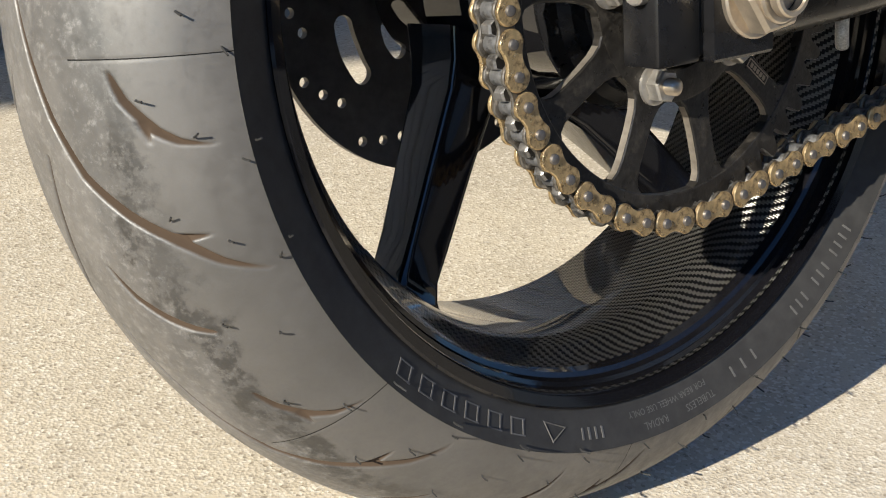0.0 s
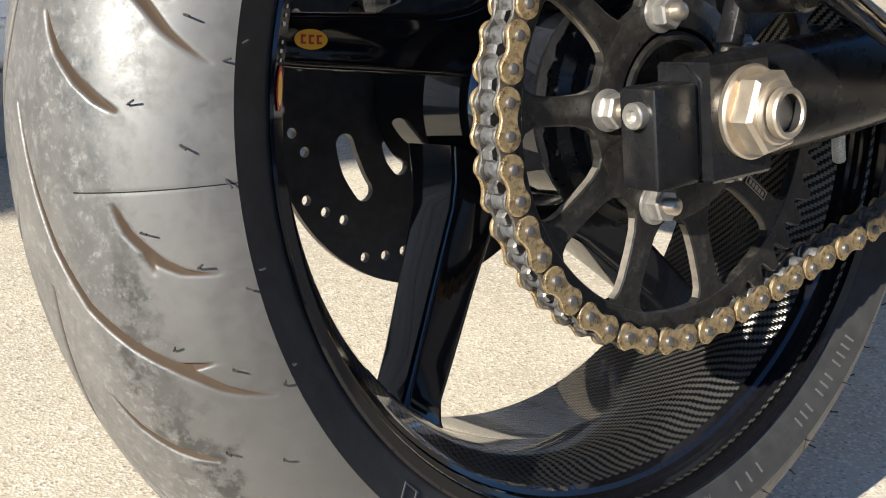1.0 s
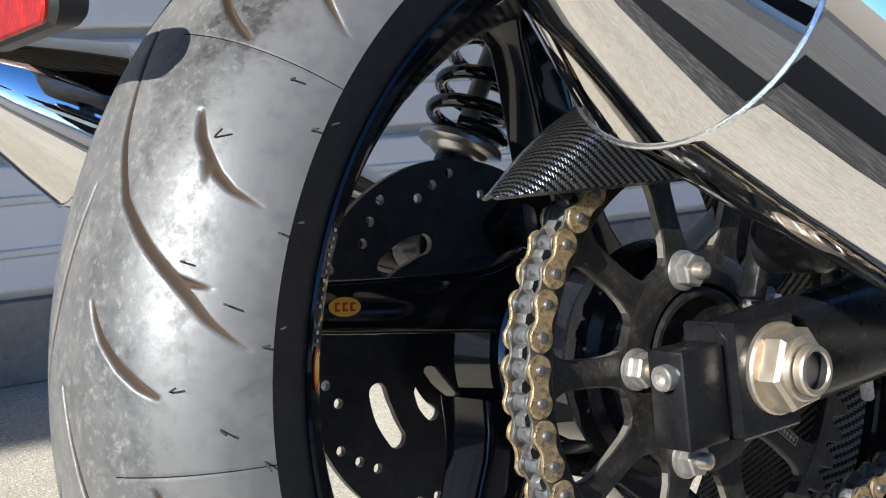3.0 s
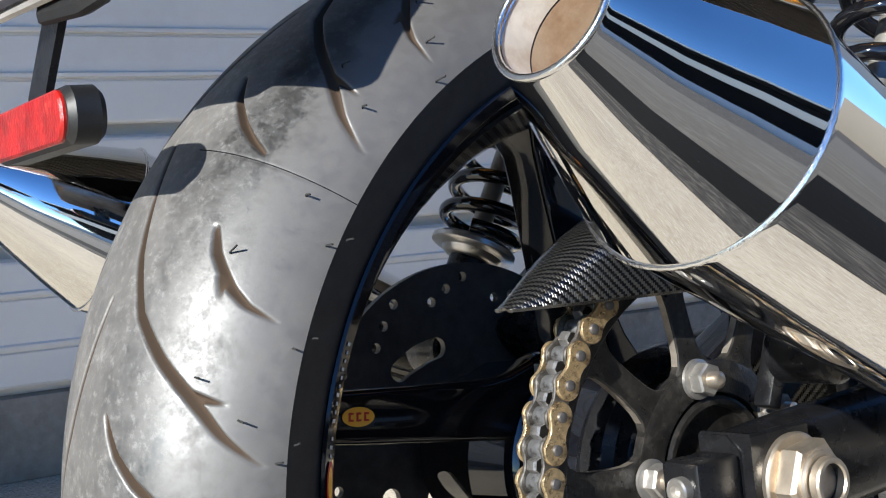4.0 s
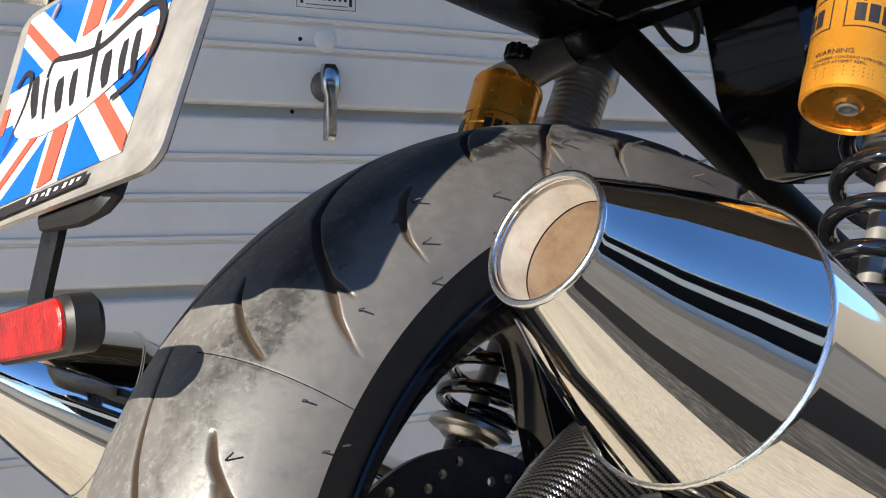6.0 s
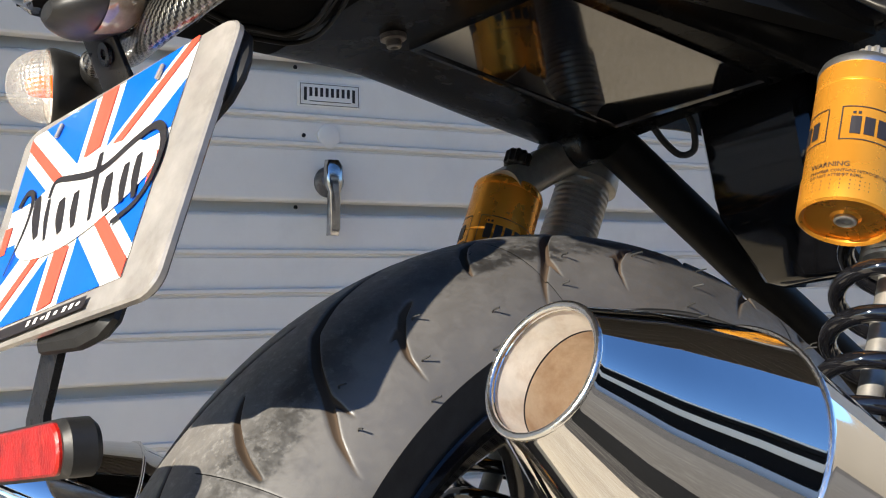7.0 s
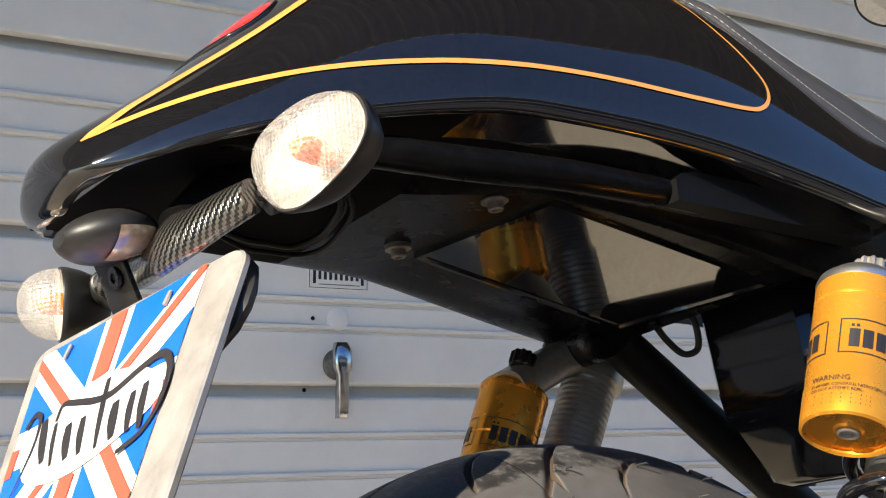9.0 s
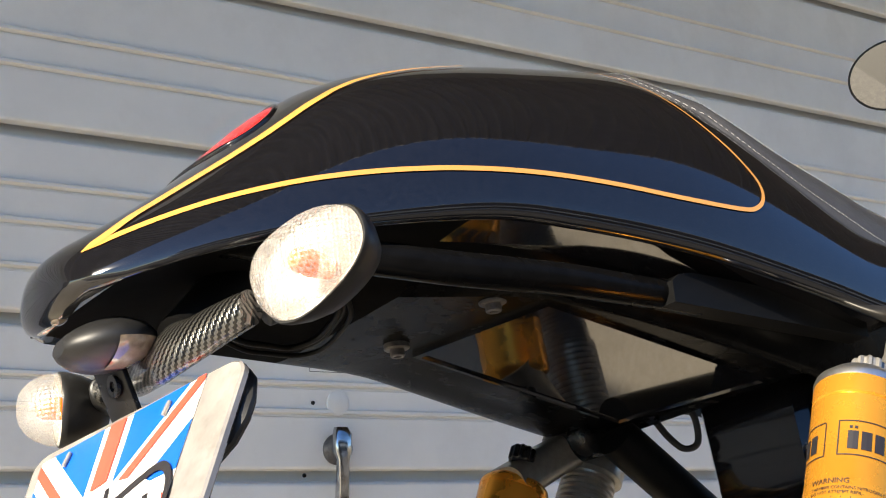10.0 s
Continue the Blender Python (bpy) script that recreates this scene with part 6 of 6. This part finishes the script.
lamp = Shape()
rings = []
for t in range(15):
    u = t / 14
    x = -0.2965 + 0.051 * u
    f = math.sin(math.pi * min(1, 0.04 + 0.92 * u)) ** 0.55
    rings.append([Vector((x, -0.012 + 0.0265 * f * math.cos(a), 0.7350 + 0.006 * u + (0.0140 if math.sin(a) > 0 else 0.0125) * f * math.sin(a))) for a in (2 * math.pi * k / 24 for k in range(24))])
lamp.loft(rings)
PL = part("plate_lamp", lamp, M_PLASTIC, HOLD, "matt black plate lamp")
ll = Shape()


def lamp_skin(u, a, lift):
    f = math.sin(math.pi * min(1, 0.04 + 0.92 * u)) ** 0.55
    return Vector((-0.2965 + 0.051 * u, -0.012 + (0.0265 * f + lift) * math.cos(a), 0.7350 + 0.006 * u + (0.0125 * f + lift) * math.sin(a)))


ll.loft([[lamp_skin(0.42 + 0.045 * j, radians(186 + 7.5 * k), 0.0008) for k in range(11)] for j in range(12)], closed=False, caps=False)
part("plate_lamp_lens", ll, M_SMOKE, HOLD, "smoked plate lamp lens", angle=40)

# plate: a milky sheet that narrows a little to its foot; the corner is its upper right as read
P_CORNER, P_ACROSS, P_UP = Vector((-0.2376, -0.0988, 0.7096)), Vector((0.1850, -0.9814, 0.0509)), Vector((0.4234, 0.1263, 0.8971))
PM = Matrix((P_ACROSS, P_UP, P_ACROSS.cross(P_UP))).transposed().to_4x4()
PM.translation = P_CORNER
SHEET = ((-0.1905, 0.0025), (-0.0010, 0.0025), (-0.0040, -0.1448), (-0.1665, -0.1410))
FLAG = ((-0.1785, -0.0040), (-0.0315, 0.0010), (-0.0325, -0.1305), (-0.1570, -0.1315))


def on_quad(quad, u, v):
    """A place on a four-cornered field, u and v from -1 to 1, v upwards."""
    a, b, c, d = (Vector(q) for q in quad)
    return d.lerp(c, (u + 1) / 2).lerp(a.lerp(b, (u + 1) / 2), (v + 1) / 2)


def rounded(w, h, r, n=6):
    out = []
    for cx, cy, a0 in ((w - r, h - r, 0), (-w + r, h - r, 90), (-w + r, -h + r, 180), (w - r, -h + r, 270)):
        out += [(cx + r * math.cos(radians(a0 + 90 * k / n)), cy + r * math.sin(radians(a0 + 90 * k / n))) for k in range(n + 1)]
    return out


plate = Shape()
plate.plate([tuple(on_quad(SHEET, x, y)) for x, y in rounded(1.0, 1.0, 0.16)], 0.0050, PM @ pose(0, 0, -0.0015), 0.0012)
PLATE = part("number_plate", plate, M_ACRYL, BIKE, "union flag display plate in a milky clear frame", angle=40)
FW, FH = 0.0735, 0.0655              # the flag's half size


def flag_pt(x, y, lift):
    q = on_quad(FLAG, x / FW, y / FH)
    return PM @ Vector((q.x, q.y, lift))


def flag_piece(name, poly, material, lift, label=""):
    """A flat piece of the flag, clipped to its field."""
    s = Shape()
    pts = [Vector(p) for p in poly]
    for axis, lim, sg in ((0, FW, 1), (0, FW, -1), (1, FH, 1), (1, FH, -1)):
        res = []
        for i in range(len(pts)):
            a, b = pts[i - 1], pts[i]
            ia, ib = sg * a[axis] <= lim + 1e-9, sg * b[axis] <= lim + 1e-9
            if ia != ib:
                res.append(a.lerp(b, (sg * lim - a[axis]) / (b[axis] - a[axis])))
            if ib:
                res.append(b)
        pts = res
        if not pts:
            return
    s.add([flag_pt(p.x, p.y, lift) for p in pts], [tuple(range(len(pts)))])
    return part(name, s, material, PLATE, label, smooth=False)


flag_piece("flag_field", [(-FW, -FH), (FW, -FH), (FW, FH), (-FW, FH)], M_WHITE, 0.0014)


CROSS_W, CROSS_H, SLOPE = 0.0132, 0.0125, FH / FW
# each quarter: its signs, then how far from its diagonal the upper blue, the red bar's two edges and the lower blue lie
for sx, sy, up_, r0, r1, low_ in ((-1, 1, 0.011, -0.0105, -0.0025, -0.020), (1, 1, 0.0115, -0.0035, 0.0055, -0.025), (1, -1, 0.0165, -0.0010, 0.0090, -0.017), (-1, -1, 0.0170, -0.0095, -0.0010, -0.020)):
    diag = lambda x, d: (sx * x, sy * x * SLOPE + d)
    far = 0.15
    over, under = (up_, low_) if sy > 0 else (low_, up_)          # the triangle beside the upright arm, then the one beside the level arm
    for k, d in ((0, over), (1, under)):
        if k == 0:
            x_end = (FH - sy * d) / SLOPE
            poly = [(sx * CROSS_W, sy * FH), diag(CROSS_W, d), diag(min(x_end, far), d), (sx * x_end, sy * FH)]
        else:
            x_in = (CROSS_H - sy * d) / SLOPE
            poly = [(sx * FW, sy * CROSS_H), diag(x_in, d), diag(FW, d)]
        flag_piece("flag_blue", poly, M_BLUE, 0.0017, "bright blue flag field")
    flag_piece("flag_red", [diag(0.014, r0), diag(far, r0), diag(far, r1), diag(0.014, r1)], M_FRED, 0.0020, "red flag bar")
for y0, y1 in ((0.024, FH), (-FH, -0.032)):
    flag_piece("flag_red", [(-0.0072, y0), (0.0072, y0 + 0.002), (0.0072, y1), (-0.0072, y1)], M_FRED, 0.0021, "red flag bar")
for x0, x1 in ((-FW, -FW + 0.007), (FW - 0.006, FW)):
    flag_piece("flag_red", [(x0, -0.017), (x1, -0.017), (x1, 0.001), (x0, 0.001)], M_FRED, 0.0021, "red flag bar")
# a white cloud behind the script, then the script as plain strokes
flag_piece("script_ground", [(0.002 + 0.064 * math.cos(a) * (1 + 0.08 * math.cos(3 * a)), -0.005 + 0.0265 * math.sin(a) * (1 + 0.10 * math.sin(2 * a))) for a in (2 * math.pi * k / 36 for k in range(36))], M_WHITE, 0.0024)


def stroke(points, w0, w1=None):
    """A flat brush stroke, thinner at its ends."""
    path = smooth_path([(x, y, 0) for x, y in points], 6)
    n = len(path)
    vs = []
    for i, p in enumerate(path):
        t = (path[min(i + 1, n - 1)] - path[max(i - 1, 0)]).normalized()
        u = i / (n - 1)
        w = (w0 + ((w1 or w0) - w0) * u) * (0.55 + 0.45 * math.sin(math.pi * min(1, 0.12 + u * 0.9)))
        nn = Vector((-t.y, t.x, 0)) * w / 2
        for q in (p - nn, p + nn):
            vs.append(flag_pt(q.x, q.y, 0.0028))
    s = Shape()
    s.add(vs, [(2 * i, 2 * i + 1, 2 * i + 3, 2 * i + 2) for i in range(n - 1)])
    part("script_stroke", s, M_INK, PLATE, "black script as a plain stroke", smooth=False)


# the long sweep over and round the script, and its tall and short strokes as plain bars
stroke([(-0.0310, 0.0070), (-0.0285, 0.0165), (-0.0120, 0.0130), (0.0060, 0.0085), (0.0220, 0.0080), (0.0420, 0.0145), (0.0580, 0.0180), (0.0680, 0.0130), (0.0735, 0.0010), (0.0725, -0.0150), (0.0640, -0.0260), (0.0460, -0.0315)], 0.0042, 0.0058)
stroke([(-0.0640, 0.0120), (-0.0580, 0.0195), (-0.0500, 0.0140), (-0.0490, -0.0050), (-0.0580, -0.0330)], 0.0046, 0.0026)
for x0, y0, x1, y1, w in ((-0.0440, 0.0120, -0.0330, -0.0170, 0.0075), (-0.0300, 0.0060, -0.0220, -0.0215, 0.0040), (-0.0150, 0.0010, -0.0070, -0.0215, 0.0075), (-0.0010, 0.0010, 0.0060, -0.0220, 0.0062), (0.0130, 0.0195, 0.0220, -0.0230, 0.0050), (0.0290, 0.0010, 0.0360, -0.0215, 0.0080), (0.0440, 0.0020, 0.0500, -0.0215, 0.0060), (0.0540, 0.0040, 0.0610, -0.0225, 0.0062)):
    stroke([(x0, y0), ((x0 + x1) / 2 - 0.001, (y0 + y1) / 2), (x1, y1)], w)
sig = Shape()
sig.add([PM @ Vector((x, y, 0.0030)) for x, y in ((-0.135, -0.1405), (-0.055, -0.1405), (-0.054, -0.1345), (-0.135, -0.1345))], [(0, 1, 2, 3)])
part("plate_footer", sig, M_INK, PLATE, "dark strip along the plate's foot", smooth=False)
sig = Shape()
rnd = random.Random(3)
for k in range(8):
    x = -0.102 + k * 0.0058 + rnd.uniform(-0.001, 0.001)
    hh = rnd.uniform(0.0012, 0.0042)
    sig.add([PM @ Vector((x + a, -0.1375 + b, 0.0033)) for a, b in ((0, -hh / 2), (0.0026, -hh / 2), (0.0034, hh / 2), (0.0008, hh / 2))], [(0, 1, 2, 3)])
tagged(part("footer_lettering", sig, M_WHITE, PLATE, smooth=False), kind="stuff")
for x, y in ((-0.147, -0.012), (-0.0577, -0.0107)):
    c = Shape()
    c.block((0.0028, 0.0085, 0.0018), PM @ pose(x, y, 0.003, 0, 0, -12), 0.0006)
    part("plate_clip", c, M_ACRYL, PLATE)
back = Shape()
back.plate([(-0.060, 0.002), (-0.012, 0.003), (-0.0040, -0.005), (0.0000, -0.018), (-0.0005, -0.029), (-0.0060, -0.041), (-0.020, -0.052), (-0.060, -0.060)], 0.007, PM @ pose(0, 0, -0.0085), 0.0025)
part("plate_backing", back, M_PLASTIC, HOLD, "black plastic plate backing")
back = Shape()
back.plate([(-0.115, -0.110), (-0.052, -0.110), (-0.0455, -0.128), (-0.0465, -0.142), (-0.0550, -0.149), (-0.0700, -0.151), (-0.105, -0.146)], 0.009, PM @ pose(0, 0, -0.0095), 0.003)
part("stalk_mount", back, M_PLASTIC, HOLD, "rounded black mount behind the plate's foot")

# red reflector on its stalk below the plate
rx = Shape()
rx.loft([[Vector((x + dx, y + dy, z)) for dx, dy in ((-0.002, -0.0120), (0.002, -0.0120), (0.002, 0.0120), (-0.002, 0.0120))] for x, y, z in ((-0.285, -0.004, 0.600), (-0.297, 0.004, 0.576), (-0.3005, 0.0235, 0.543), (-0.3005, 0.026, 0.530))])
part("reflector_stalk", rx, M_SATIN, HOLD, "flat black reflector stalk", angle=50)
rm = pose(-0.3075, 0.0185, 0.5262, 90, 0, -90 - 4) @ pose(0, 0, 0, 0, 0, -1.5)
rf = Shape()
rf.plate(rounded(0.0668, 0.0132, 0.0120), 0.017, rm @ pose(0, 0, -0.0055), 0.0030)
RF_BODY = part("rear_reflector", rf, M_PLASTIC, HOLD, "black reflector housing", angle=40)
rf = Shape()
rf.plate(rounded(0.0618, 0.0116, 0.0100), 0.004, rm @ pose(-0.0006, 0, 0.0035), 0.0012)
part("reflector_lens", rf, M_RED, HOLD, "red prismatic reflector", angle=40)

# ---- left mirror, far ahead, and a braided line by the wheel
mir = Shape()
c = Vector((0.993, 0.261, 1.285))
n = Vector((-0.90, -0.33, -0.34)).normalized()
u = n.cross(Vector((0, 0, 1))).normalized()
v = u.cross(n)
mir.loft([[c + n * d + u * (0.062 * f * math.cos(a)) + v * (0.048 * f * math.sin(a)) for a in (2 * math.pi * k / 40 for k in range(40))] for d, f in ((-0.03, 0.3), (-0.022, 0.8), (-0.006, 1.0), (0.0, 1.0), (0.001, 0.95))])
mir.tube([c - n * 0.02, c + Vector((0.03, -0.05, -0.12)), c + Vector((-0.02, -0.10, -0.24))], 0.006, 12)
MIR = part("mirror", mir, M_PLASTIC, BIKE, "black oval rear-view mirror", angle=50)
g = Shape()
g.add([c + n * 0.0016 + u * (0.0585 * math.cos(a)) + v * (0.0450 * math.sin(a)) for a in (2 * math.pi * k / 40 for k in range(40))], [tuple(range(40))])
part("mirror_glass", g, M_MIRROR, MIR, smooth=False)
hose = Shape()
hose.tube(smooth_path([(0.175, -0.080, 0.330), (0.168, -0.086, 0.300), (0.160, -0.090, 0.275), (0.166, -0.086, 0.262)], 6), 0.0042, 12)
part("braided_line", hose, M_BRAID, BIKE, "braided steel line with a black end")
cal = Shape()
cal.block((0.085, 0.050, 0.050), pose(0.075, 0.115, 0.395, 0, -35, 0), 0.008)
part("brake_caliper", cal, M_SATIN, BIKE, "black brake caliper")
